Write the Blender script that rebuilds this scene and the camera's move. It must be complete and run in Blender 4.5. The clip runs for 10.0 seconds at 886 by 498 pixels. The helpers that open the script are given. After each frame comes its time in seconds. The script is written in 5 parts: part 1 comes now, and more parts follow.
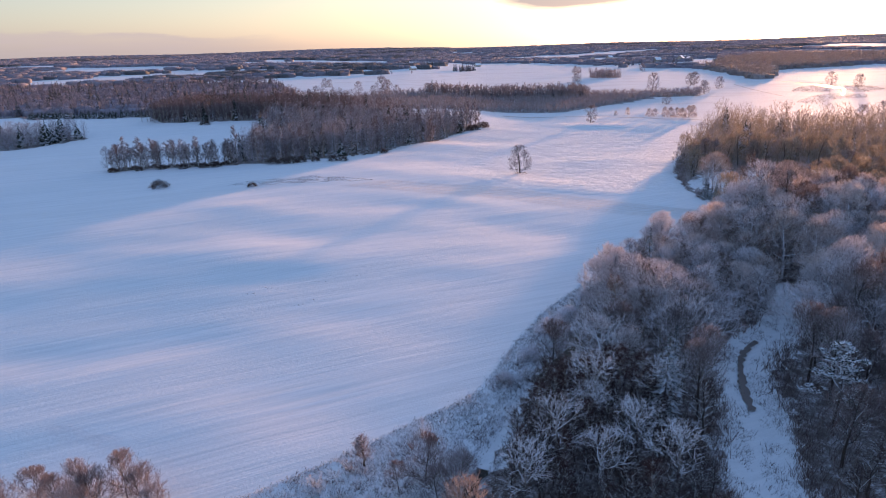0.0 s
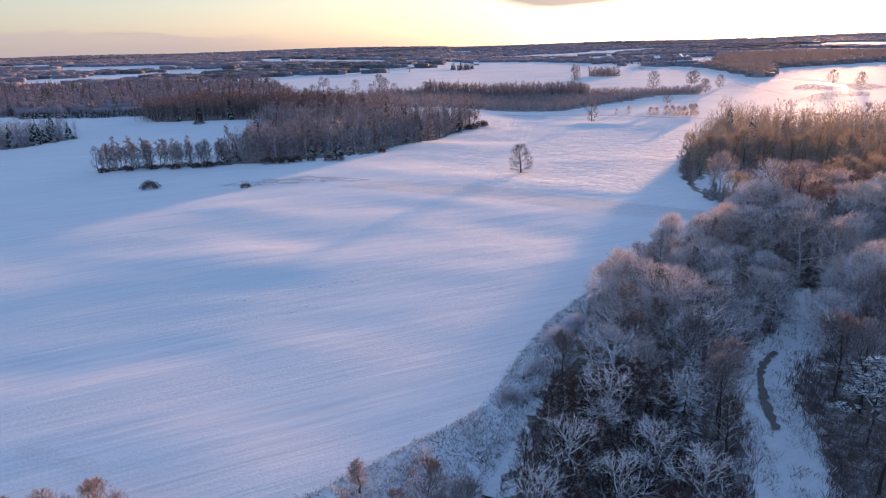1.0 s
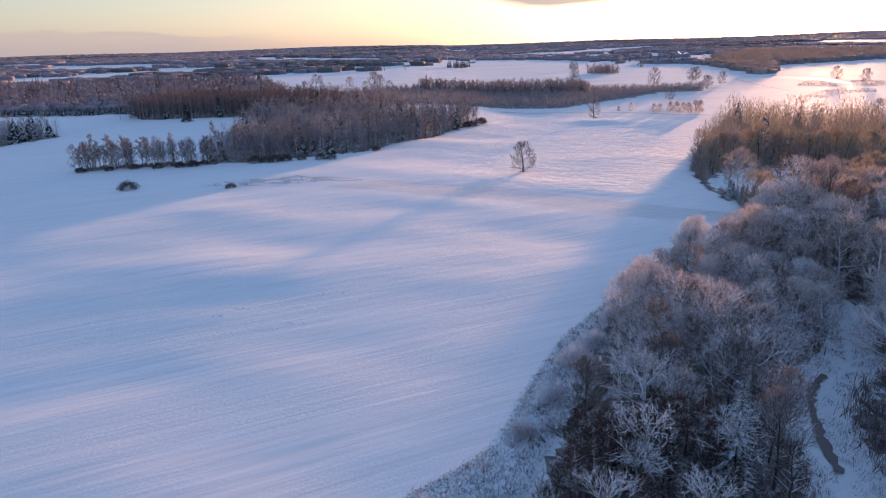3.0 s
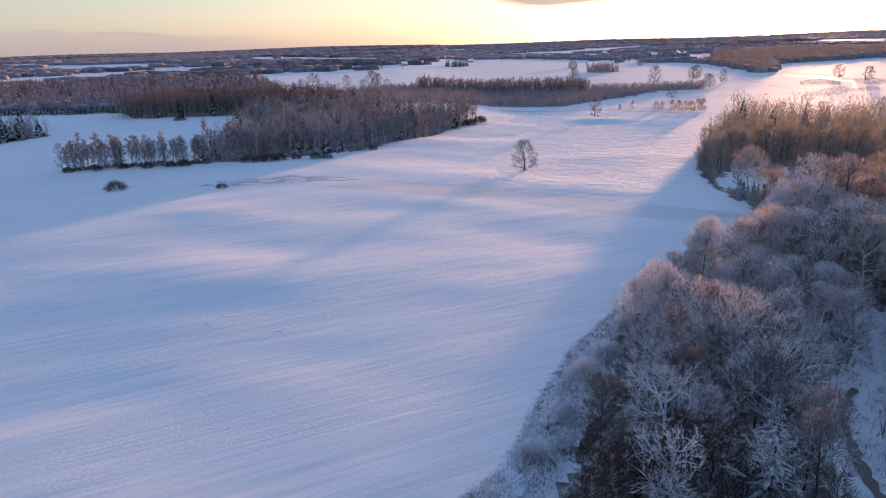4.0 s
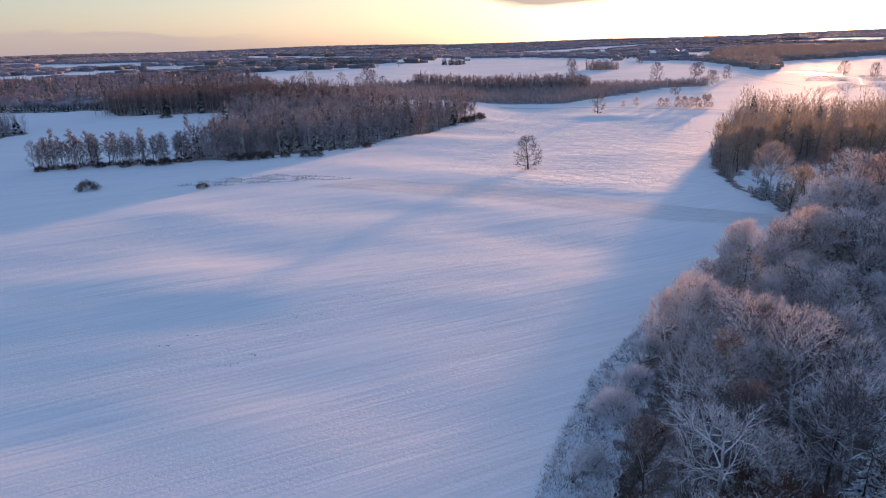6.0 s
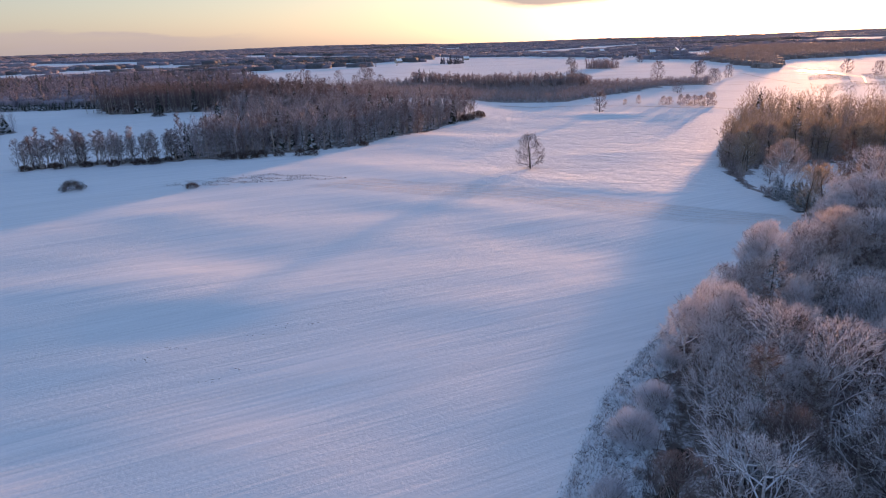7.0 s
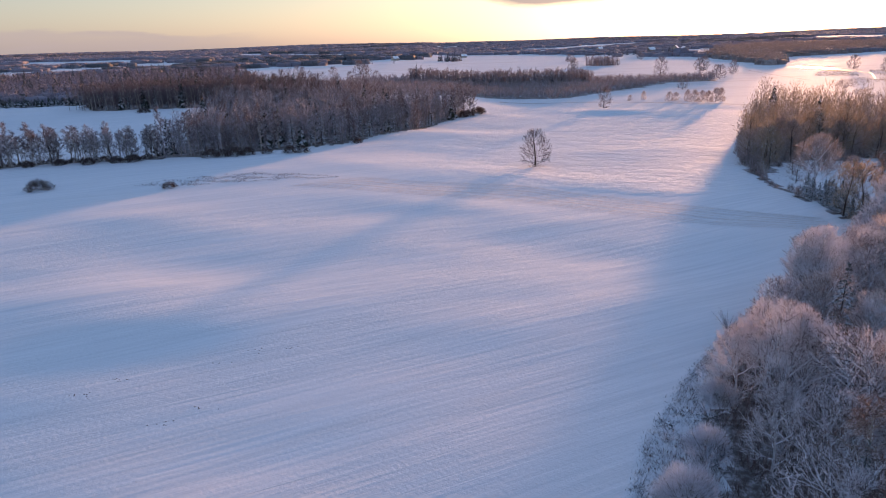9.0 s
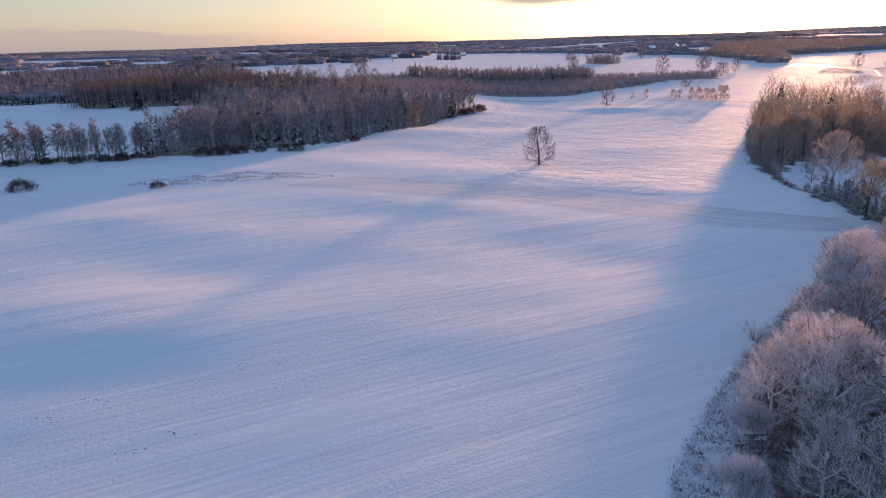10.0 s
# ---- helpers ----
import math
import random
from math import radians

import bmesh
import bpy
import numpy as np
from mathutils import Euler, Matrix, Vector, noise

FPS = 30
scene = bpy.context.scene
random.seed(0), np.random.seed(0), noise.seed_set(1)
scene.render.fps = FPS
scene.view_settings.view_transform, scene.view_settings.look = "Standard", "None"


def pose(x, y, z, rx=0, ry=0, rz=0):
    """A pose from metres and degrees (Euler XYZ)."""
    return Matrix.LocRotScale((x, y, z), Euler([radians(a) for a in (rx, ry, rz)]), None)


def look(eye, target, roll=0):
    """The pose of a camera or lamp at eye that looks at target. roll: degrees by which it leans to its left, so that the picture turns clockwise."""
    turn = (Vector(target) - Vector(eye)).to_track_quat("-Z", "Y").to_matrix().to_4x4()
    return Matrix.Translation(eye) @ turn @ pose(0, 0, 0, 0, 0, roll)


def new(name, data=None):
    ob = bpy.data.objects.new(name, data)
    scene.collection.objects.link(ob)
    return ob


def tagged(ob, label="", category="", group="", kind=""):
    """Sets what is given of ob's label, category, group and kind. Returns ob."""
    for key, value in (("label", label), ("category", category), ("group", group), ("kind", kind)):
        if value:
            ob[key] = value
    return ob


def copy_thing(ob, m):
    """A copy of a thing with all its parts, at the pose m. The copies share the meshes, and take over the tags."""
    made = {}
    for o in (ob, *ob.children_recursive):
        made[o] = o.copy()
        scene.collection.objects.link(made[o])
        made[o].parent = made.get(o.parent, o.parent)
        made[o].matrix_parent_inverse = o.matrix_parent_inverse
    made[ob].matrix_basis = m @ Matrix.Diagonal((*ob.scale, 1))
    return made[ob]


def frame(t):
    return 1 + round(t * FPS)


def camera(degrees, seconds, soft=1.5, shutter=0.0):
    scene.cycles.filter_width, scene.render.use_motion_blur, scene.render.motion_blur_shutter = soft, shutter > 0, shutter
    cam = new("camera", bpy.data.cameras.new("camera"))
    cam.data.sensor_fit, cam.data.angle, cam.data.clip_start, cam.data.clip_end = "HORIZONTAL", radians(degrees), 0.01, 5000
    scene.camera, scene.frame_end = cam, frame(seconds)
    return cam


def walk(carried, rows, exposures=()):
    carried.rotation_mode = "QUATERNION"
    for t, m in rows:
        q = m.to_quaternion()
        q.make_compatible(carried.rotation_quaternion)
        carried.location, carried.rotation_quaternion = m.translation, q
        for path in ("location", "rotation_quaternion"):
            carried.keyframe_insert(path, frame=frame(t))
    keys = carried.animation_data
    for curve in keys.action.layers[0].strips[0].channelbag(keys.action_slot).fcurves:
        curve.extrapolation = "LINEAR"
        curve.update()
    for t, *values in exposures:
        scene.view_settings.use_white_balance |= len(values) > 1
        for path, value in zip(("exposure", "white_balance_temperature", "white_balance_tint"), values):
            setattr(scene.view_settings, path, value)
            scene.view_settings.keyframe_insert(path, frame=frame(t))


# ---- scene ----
cam = camera(70.0, 10.0, soft=1.1)

PATH = [
    (0, (1.806, 0.498, 52.519), (0.186, 95.574, 21.568), -1.616),
    (0.5, (1.510, 3.766, 52.071), (0.051, 98.821, 21.047), -1.638),
    (1, (1.236, 7.074, 51.535), (-0.066, 102.111, 20.452), -1.659),
    (1.5, (0.984, 10.419, 50.926), (-0.164, 105.444, 19.796), -1.679),
    (2, (0.753, 13.802, 50.255), (-0.244, 108.816, 19.088), -1.697),
    (2.5, (0.542, 17.220, 49.533), (-0.307, 112.227, 18.340), -1.714),
    (4, (0.021, 27.661, 47.169), (-0.407, 122.657, 15.935), -1.756),
    (4.5, (-0.121, 31.193, 46.343), (-0.415, 126.187, 15.104), -1.767),
    (5, (-0.250, 34.743, 45.511), (-0.415, 129.737, 14.268), -1.777),
    (5.5, (-0.369, 38.309, 44.678), (-0.409, 133.302, 13.432), -1.785),
    (7, (-0.688, 49.038, 42.222), (-0.376, 144.023, 10.952), -1.801),
    (7.5, (-0.792, 52.605, 41.428), (-0.372, 147.584, 10.141), -1.804),
    (8, (-0.901, 56.157, 40.649), (-0.377, 151.127, 9.338), -1.805),
    (8.5, (-1.018, 59.685, 39.887), (-0.394, 154.643, 8.542), -1.805),
    (9, (-1.147, 63.181, 39.141), (-0.429, 158.125, 7.752), -1.803),
    (9.5, (-1.293, 66.638, 38.408), (-0.485, 161.563, 6.965), -1.800),
    (10, (-1.460, 70.046, 37.688), (-0.567, 164.947, 6.176), -1.796),
]
walk(cam, [(t, look(eye, target, roll)) for t, eye, target, roll in PATH],
     exposures=[(0, 1.23, 6580, 11.5), (5, 1.10, 6720, 12), (10, 1.00, 6780, 13)])

# ---------- light ----------
SUN_AZ, SUN_EL = radians(30.5), radians(3.4)
world = bpy.data.worlds.new("sky")
scene.world = world
world.use_nodes = True


def node(tree, kind, **inputs):
    n = tree.nodes.new(kind)
    for key, value in inputs.items():
        n.inputs[key.replace("_", " ")].default_value = value
    return n


def math_node(tree, op, a, b=None, clamp=False):
    n = tree.nodes.new("ShaderNodeMath")
    n.operation, n.use_clamp = op, clamp
    for k, v in enumerate((a, b)):
        if v is None:
            continue
        if isinstance(v, (int, float)):
            n.inputs[k].default_value = v
        else:
            tree.links.new(v, n.inputs[k])
    return n.outputs[0]


def mix_rgb(tree, fac, a, b, blend="MIX"):
    n = tree.nodes.new("ShaderNodeMix")
    n.data_type, n.blend_type = "RGBA", blend
    for k, v in ((0, fac), (6, a), (7, b)):
        if isinstance(v, (int, float)):
            n.inputs[k].default_value = v
        elif isinstance(v, tuple):
            n.inputs[k].default_value = (*v, 1)
        else:
            tree.links.new(v, n.inputs[k])
    return n.outputs[2]


def build_sky():
    nt = world.node_tree
    nt.nodes.clear()
    out = nt.nodes.new("ShaderNodeOutputWorld")
    back = nt.nodes.new("ShaderNodeBackground")
    sky = nt.nodes.new("ShaderNodeTexSky")
    sky.sky_type, sky.sun_disc = "NISHITA", False
    sky.sun_elevation, sky.sun_rotation = SUN_EL, SUN_AZ
    sky.altitude, sky.air_density, sky.dust_density, sky.ozone_density = 100, 1.0, 1.0, 1.5
    # thin evening clouds low over the horizon
    co = nt.nodes.new("ShaderNodeTexCoord").outputs["Generated"]
    sep = nt.nodes.new("ShaderNodeSeparateXYZ")
    nt.links.new(co, sep.inputs[0])
    az = math_node(nt, "ARCTAN2", sep.outputs[0], sep.outputs[1])
    el = math_node(nt, "ARCSINE", sep.outputs[2])
    comb = nt.nodes.new("ShaderNodeCombineXYZ")
    nt.links.new(math_node(nt, "MULTIPLY", az, 9.0), comb.inputs[0])
    nt.links.new(math_node(nt, "MULTIPLY", el, 60.0), comb.inputs[1])
    noi = node(nt, "ShaderNodeTexNoise", Scale=1.3, Detail=5.0, Roughness=0.55)
    nt.links.new(comb.outputs[0], noi.inputs["Vector"])
    wob = math_node(nt, "MULTIPLY", math_node(nt, "SUBTRACT", noi.outputs[0], 0.5), 1.0)
    # one long cloud low over the horizon
    a1 = math_node(nt, "DIVIDE", math_node(nt, "SUBTRACT", az, radians(10.6)), radians(6.4))
    e1 = math_node(nt, "DIVIDE", math_node(nt, "SUBTRACT", el, radians(3.45)), radians(1.1))
    r1 = math_node(nt, "ADD", math_node(nt, "MULTIPLY", a1, a1), math_node(nt, "MULTIPLY", e1, e1))
    m1 = math_node(nt, "MULTIPLY", math_node(nt, "ADD", math_node(nt, "SUBTRACT", 1.15, r1), wob), 1.6, True)
    # a bank resting on the western horizon
    top = math_node(nt, "ADD", math_node(nt, "MULTIPLY", math_node(nt, "SUBTRACT", radians(-10), az), 0.05),
                    math_node(nt, "MULTIPLY", wob, 0.03))
    m2 = math_node(nt, "MULTIPLY", math_node(nt, "SUBTRACT", math_node(nt, "ADD", top, 0.012), el), 160.0, True)
    m2 = math_node(nt, "MULTIPLY", m2, math_node(nt, "MULTIPLY", math_node(nt, "SUBTRACT", radians(-12), az), 6.0, True))
    hue = node(nt, "ShaderNodeHueSaturation", Saturation=0.76, Value=0.95)
    nt.links.new(sky.outputs[0], hue.inputs["Color"])
    # fill light added over the whole sky to brighten shaded snow, bluer overhead
    sky_fill = mix_rgb(nt, math_node(nt, "MULTIPLY", sep.outputs[2], 2.2, True), (0.80, 0.95, 1.25), (0.42, 0.97, 2.22))
    filled_sky = mix_rgb(nt, 1.0, mix_rgb(nt, 1.0, hue.outputs[0], (1.0, 1.0, 1.0), "MULTIPLY"), sky_fill, "ADD")
    c1 = mix_rgb(nt, math_node(nt, "MULTIPLY", m1, 0.85), filled_sky, (1.85, 1.55, 1.75))
    c2 = mix_rgb(nt, math_node(nt, "MULTIPLY", m2, math_node(nt, "ADD", 0.55, math_node(nt, "MULTIPLY", wob, 0.9)), True), c1, (2.5, 2.1, 2.15))
    nt.links.new(c2, back.inputs[0])
    back.inputs[1].default_value = 0.102
    nt.links.new(back.outputs[0], out.inputs[0])


build_sky()
lamp = bpy.data.lights.new("sun", "SUN")
lamp.energy, lamp.angle, lamp.color = 5.0, radians(2.4), (1.0, 0.50, 0.24)
sun = new("sun", lamp)
SUN_DIR = Vector((math.sin(SUN_AZ) * math.cos(SUN_EL), math.cos(SUN_AZ) * math.cos(SUN_EL), math.sin(SUN_EL)))
sun.matrix_world = look(SUN_DIR * 1000, (0, 0, 0))


# ---------- materials ----------
def material(name, rough=0.8, spec=0.2):
    m = bpy.data.materials.new(name)
    m.use_nodes = True
    nt = m.node_tree
    b = nt.nodes["Principled BSDF"]
    b.inputs["Roughness"].default_value = rough
    b.inputs["Specular IOR Level"].default_value = spec
    return m, nt, b


def position(nt, scale=(1, 1, 1), turn=0.0):
    g = nt.nodes.new("ShaderNodeNewGeometry")
    m = nt.nodes.new("ShaderNodeMapping")
    m.vector_type = "TEXTURE"
    m.inputs["Rotation"].default_value = (0, 0, turn)
    m.inputs["Scale"].default_value = scale
    nt.links.new(g.outputs["Position"], m.inputs[0])
    return m.outputs[0]


def noise_node(nt, vec, scale, detail=3.0, rough=0.5):
    n = node(nt, "ShaderNodeTexNoise", Scale=scale, Detail=detail, Roughness=rough)
    nt.links.new(vec, n.inputs["Vector"])
    return n.outputs[0]


def ramp(nt, fac, *stops):
    r = nt.nodes.new("ShaderNodeValToRGB")
    els = r.color_ramp.elements
    while len(els) < len(stops):
        els.new(0.5)
    for e, (p, c) in zip(els, stops):
        e.position, e.color = p, (*c, 1)
    nt.links.new(fac, r.inputs[0])
    return r.outputs[0]


def bump(nt, b, *layers):
    last = None
    for h, strength, dist in layers:
        n = nt.nodes.new("ShaderNodeBump")
        n.inputs["Strength"].default_value, n.inputs["Distance"].default_value = strength, dist
        nt.links.new(h, n.inputs["Height"])
        if last is not None:
            nt.links.new(last, n.inputs["Normal"])
        last = n.outputs[0]
    nt.links.new(last, b.inputs["Normal"])


FURROW = radians(24)      # the way the field was worked, from the x axis


def snow_field():
    m, nt, b = material("snow_field", 0.8, 0.027)
    rows = noise_node(nt, position(nt, (22, 0.8, 1), FURROW), 1.0, 4, 0.65)
    drills = noise_node(nt, position(nt, (14, 0.28, 1), FURROW), 1.0, 2, 0.5)
    clods = noise_node(nt, position(nt), 2.2, 4, 0.65)
    wide = noise_node(nt, position(nt, (60, 22, 1), FURROW), 1.0, 3, 0.5)
    trams = noise_node(nt, position(nt, (110, 4.2, 1), FURROW), 1.0, 3, 0.6)
    drift = noise_node(nt, position(nt, (9, 4.2, 1), radians(-12)), 1.0, 5, 0.68)
    # the near land is drilled in rows; the land beyond the wheel tracks lies rough
    g = nt.nodes.new("ShaderNodeNewGeometry")
    sep = nt.nodes.new("ShaderNodeSeparateXYZ")
    nt.links.new(g.outputs["Position"], sep.inputs[0])
    wander = math_node(nt, "MULTIPLY", math_node(nt, "SUBTRACT", wide, 0.5), 30.0)
    far = math_node(nt, "ADD", math_node(nt, "ADD", sep.outputs[1], math_node(nt, "MULTIPLY", sep.outputs[0], 0.36)), math_node(nt, "SUBTRACT", wander, 232.0))
    east = math_node(nt, "MULTIPLY", math_node(nt, "ADD", sep.outputs[0], 8.0), 0.022, True)
    coarse = math_node(nt, "MULTIPLY", math_node(nt, "MULTIPLY", far, 0.07, True), east)
    fine = math_node(nt, "SUBTRACT", 1.0, coarse)
    patchy = math_node(nt, "MULTIPLY", math_node(nt, "SUBTRACT", wide, 0.28), 2.6, True)
    c = ramp(nt, rows, (0.30, (0.65, 0.66, 0.68)), (0.62, (0.76, 0.76, 0.78)))
    c = mix_rgb(nt, ramp(nt, wide, (0.42, (0, 0, 0)), (0.7, (0.5, 0.5, 0.5))), c, (0.70, 0.70, 0.71))
    stubble = noise_node(nt, position(nt, (130, 16, 1), radians(4)), 1.0, 4, 0.6)
    beyond = math_node(nt, "MULTIPLY", math_node(nt, "SUBTRACT", sep.outputs[1], 430.0), 0.01, True)
    c = mix_rgb(nt, math_node(nt, "MULTIPLY", beyond, ramp(nt, stubble, (0.50, (0, 0, 0)), (0.68, (0.6, 0.6, 0.6)))), c, (0.56, 0.53, 0.53))
    specks = ramp(nt, clods, (0.66, (0, 0, 0)), (0.74, (0.35, 0.35, 0.35)))
    c = mix_rgb(nt, specks, c, (0.52, 0.46, 0.42))
    nt.links.new(c, b.inputs["Base Color"])
    near = math_node(nt, "MULTIPLY", patchy, fine)
    bump(nt, b, (math_node(nt, "MULTIPLY", trams, fine), 0.6, 0.25), (math_node(nt, "MULTIPLY", rows, near), 0.55, 0.16),
         (math_node(nt, "MULTIPLY", drills, near), 0.5, 0.065), (math_node(nt, "MULTIPLY", clods, math_node(nt, "ADD", near, math_node(nt, "MULTIPLY", coarse, 1.9))), 0.6, 0.1),
         (math_node(nt, "MULTIPLY", drift, coarse), 0.9, 1.3))
    return m


def wood_floor():
    m, nt, b = material("wood_floor", 0.85, 0.1)
    n1 = noise_node(nt, position(nt), 0.35, 5, 0.65)
    n2 = noise_node(nt, position(nt), 3.0, 4, 0.7)
    a = ramp(nt, n1, (0.40, (0.13, 0.105, 0.095)), (0.58, (0.54, 0.52, 0.54)), (0.72, (0.84, 0.84, 0.87)))
    c = mix_rgb(nt, ramp(nt, n2, (0.40, (0, 0, 0)), (0.60, (0.88, 0.88, 0.88))), a, (0.15, 0.115, 0.10))
    nt.links.new(c, b.inputs["Base Color"])
    bump(nt, b, (n1, 0.6, 0.5), (n2, 0.6, 0.12))
    return m


def twigs(name, frost, bark, amount, through_light=0.3, sharp=2.2):
    """Thin twigs: bark with hoar frost on a share of them."""
    m, nt, b = material(name, 0.8, 0.15)
    g = nt.nodes.new("ShaderNodeNewGeometry")
    oi = nt.nodes.new("ShaderNodeObjectInfo")
    big = noise_node(nt, position(nt), 0.45, 2)
    f = math_node(nt, "ADD", math_node(nt, "MULTIPLY", g.outputs["Random Per Island"], 0.55), math_node(nt, "MULTIPLY", big, 0.8))
    f = math_node(nt, "ADD", f, math_node(nt, "MULTIPLY", oi.outputs["Random"], 0.3))
    f = math_node(nt, "MULTIPLY", math_node(nt, "SUBTRACT", f, 1.35 - amount), sharp, True)
    c = mix_rgb(nt, f, bark, frost)
    nt.links.new(c, b.inputs["Base Color"])
    tr = nt.nodes.new("ShaderNodeBsdfTranslucent")
    nt.links.new(c, tr.inputs[0])
    mx = nt.nodes.new("ShaderNodeMixShader")
    mx.inputs[0].default_value = through_light
    out = nt.nodes["Material Output"]
    nt.links.new(b.outputs[0], mx.inputs[1])
    nt.links.new(tr.outputs[0], mx.inputs[2])
    nt.links.new(mx.outputs[0], out.inputs[0])
    return m


def snow_on_top(name, base, dark, lo=0.15, hi=0.6, snow=(0.84, 0.85, 0.88), grain=6.0):
    """Bark or needles with snow where the surface faces upwards."""
    m, nt, b = material(name, 0.85, 0.15)
    g = nt.nodes.new("ShaderNodeNewGeometry")
    sep = nt.nodes.new("ShaderNodeSeparateXYZ")
    nt.links.new(g.outputs["Normal"], sep.inputs[0])
    n = noise_node(nt, position(nt), grain, 4, 0.6)
    up = math_node(nt, "ADD", sep.outputs[2], math_node(nt, "MULTIPLY", math_node(nt, "SUBTRACT", n, 0.5), 1.2))
    mask = math_node(nt, "DIVIDE", math_node(nt, "SUBTRACT", up, lo), hi - lo, True)
    wood = mix_rgb(nt, n, base, dark)
    nt.links.new(mix_rgb(nt, mask, wood, snow), b.inputs["Base Color"])
    bump(nt, b, (n, 0.5, 0.05))
    return m


def water(name, tint, rough, wave):
    m, nt, b = material(name, rough, 0.5)
    b.inputs["Base Color"].default_value = (*tint, 1)
    b.inputs["IOR"].default_value = 1.33
    n = noise_node(nt, position(nt), 1.5, 3)
    bump(nt, b, (n, wave, 0.02))
    return m


M_SNOW, M_FLOOR = snow_field(), wood_floor()
M_FROST = twigs("frosted_twigs", (0.71, 0.67, 0.71), (0.11, 0.082, 0.08), 0.79, 0.08, 4.0)
M_RIMY = twigs("thickly_frosted_twigs", (0.71, 0.67, 0.70), (0.115, 0.086, 0.084), 0.82, 0.08, 4.0)
M_WILLOW = twigs("rimed_willow_twigs", (0.74, 0.73, 0.79), (0.34, 0.30, 0.31), 0.95, 0.1)
M_GREY = twigs("grey_twigs", (0.44, 0.415, 0.455), (0.17, 0.13, 0.13), 0.62, 0.25)
M_RED = twigs("red_brown_twigs", (0.42, 0.36, 0.36), (0.15, 0.10, 0.088), 0.55, 0.12)
M_PINK = twigs("pinkish_twigs", (0.50, 0.45, 0.47), (0.25, 0.20, 0.20), 0.62, 0.12)
# brown twigs; the glow of sunlit haze is mixed into both colours
M_OLIVE = twigs("haze_lit_golden_brown_twigs", (0.53, 0.455, 0.38), (0.31, 0.24, 0.18), 0.64, 0.3)
M_EAST = twigs("haze_lit_frosted_brown_twigs", (0.52, 0.46, 0.45), (0.28, 0.23, 0.22), 0.66, 0.2)
M_DARK = twigs("dark_twigs", (0.24, 0.215, 0.23), (0.085, 0.06, 0.055), 0.32, 0.15)
# these two are lifted towards blue-grey, the mid wood's haze in their colour
M_MID = twigs("hazed_frosted_grey_twigs", (0.52, 0.50, 0.56), (0.215, 0.185, 0.20), 0.62, 0.05)
M_BROWN = twigs("haze_dulled_brown_twigs", (0.34, 0.30, 0.325), (0.16, 0.122, 0.128), 0.48, 0.05)
M_RUST = twigs("rust_brown_twigs", (0.17, 0.12, 0.12), (0.085, 0.045, 0.04), 0.4, 0.15)
# distance haze is put into this base colour as a pale mauve
M_FAR = twigs("hazed_distant_twigs", (0.285, 0.27, 0.325), (0.225, 0.205, 0.245), 0.6, 0.04, 1.2)
M_PALE = twigs("pale_frosted_twigs", (0.66, 0.61, 0.63), (0.38, 0.33, 0.33), 0.75, 0.35)
M_THICKET = twigs("frosted_thicket_twigs", (0.47, 0.43, 0.465), (0.29, 0.235, 0.24), 0.6, 0.1)
# far needles, paled towards mauve to stand for haze
M_FAR_DARK = twigs("hazed_distant_needles", (0.23, 0.225, 0.26), (0.11, 0.108, 0.12), 0.5, 0.05)
M_REED = twigs("frosted_reeds", (0.84, 0.84, 0.89), (0.12, 0.095, 0.09), 0.86, 0.12)
# frosted brown twigs, the pink of warm sun haze painted into the frost
M_WARM_HAZE = twigs("warm_haze_frosted_twigs", (0.68, 0.60, 0.59), (0.19, 0.135, 0.12), 0.82, 0.22, 3.2)
M_TUFT = twigs("rimed_tufts", (0.66, 0.655, 0.71), (0.17, 0.145, 0.15), 0.74, 0.08, 3.0)
M_STRAW = twigs("dry_weeds", (0.60, 0.55, 0.52), (0.26, 0.19, 0.12), 0.45)
M_SEDGE = twigs("brown_sedge", (0.46, 0.39, 0.32), (0.30, 0.215, 0.14), 0.45, 0.45)
M_BARK = snow_on_top("bark", (0.11, 0.085, 0.07), (0.05, 0.04, 0.035), 0.25, 0.7)
M_RIME = snow_on_top("rimed_bark", (0.46, 0.43, 0.45), (0.14, 0.11, 0.105), -0.25, 0.3, (0.84, 0.84, 0.89))
M_PALE_BARK = snow_on_top("pale_bark", (0.38, 0.35, 0.335), (0.2, 0.175, 0.16), 0.1, 0.6, (0.76, 0.76, 0.80))
M_BIRCH = snow_on_top("birch_bark", (0.52, 0.48, 0.45), (0.18, 0.14, 0.12), 0.4, 0.9)
M_NEEDLES = snow_on_top("snowy_needles", (0.055, 0.065, 0.05), (0.025, 0.03, 0.025), 0.4, 0.95, (0.62, 0.64, 0.70), grain=4.0)
M_YOUNG = snow_on_top("dusted_needles", (0.055, 0.065, 0.05), (0.025, 0.03, 0.025), 0.45, 1.0, (0.62, 0.64, 0.70), grain=4.0)
M_SNOWY = snow_on_top("snow_laden_needles", (0.06, 0.07, 0.055), (0.03, 0.035, 0.03), -0.1, 0.35, (0.74, 0.75, 0.80), grain=3.0)
M_STREAM = water("stream_water", (0.165, 0.135, 0.125), 0.6, 0.5)
M_DITCH = water("ditch_water", (0.025, 0.022, 0.018), 0.25, 0.2)
M_DITCH.node_tree.nodes["Principled BSDF"].inputs["Specular IOR Level"].default_value = 0.2
M_RIVER = water("river_water", (0.03, 0.03, 0.03), 0.08, 0.12)
M_TRACK = snow_on_top("churned_snow", (0.70, 0.67, 0.66), (0.46, 0.41, 0.38), 0.9, 1.3, grain=1.2)
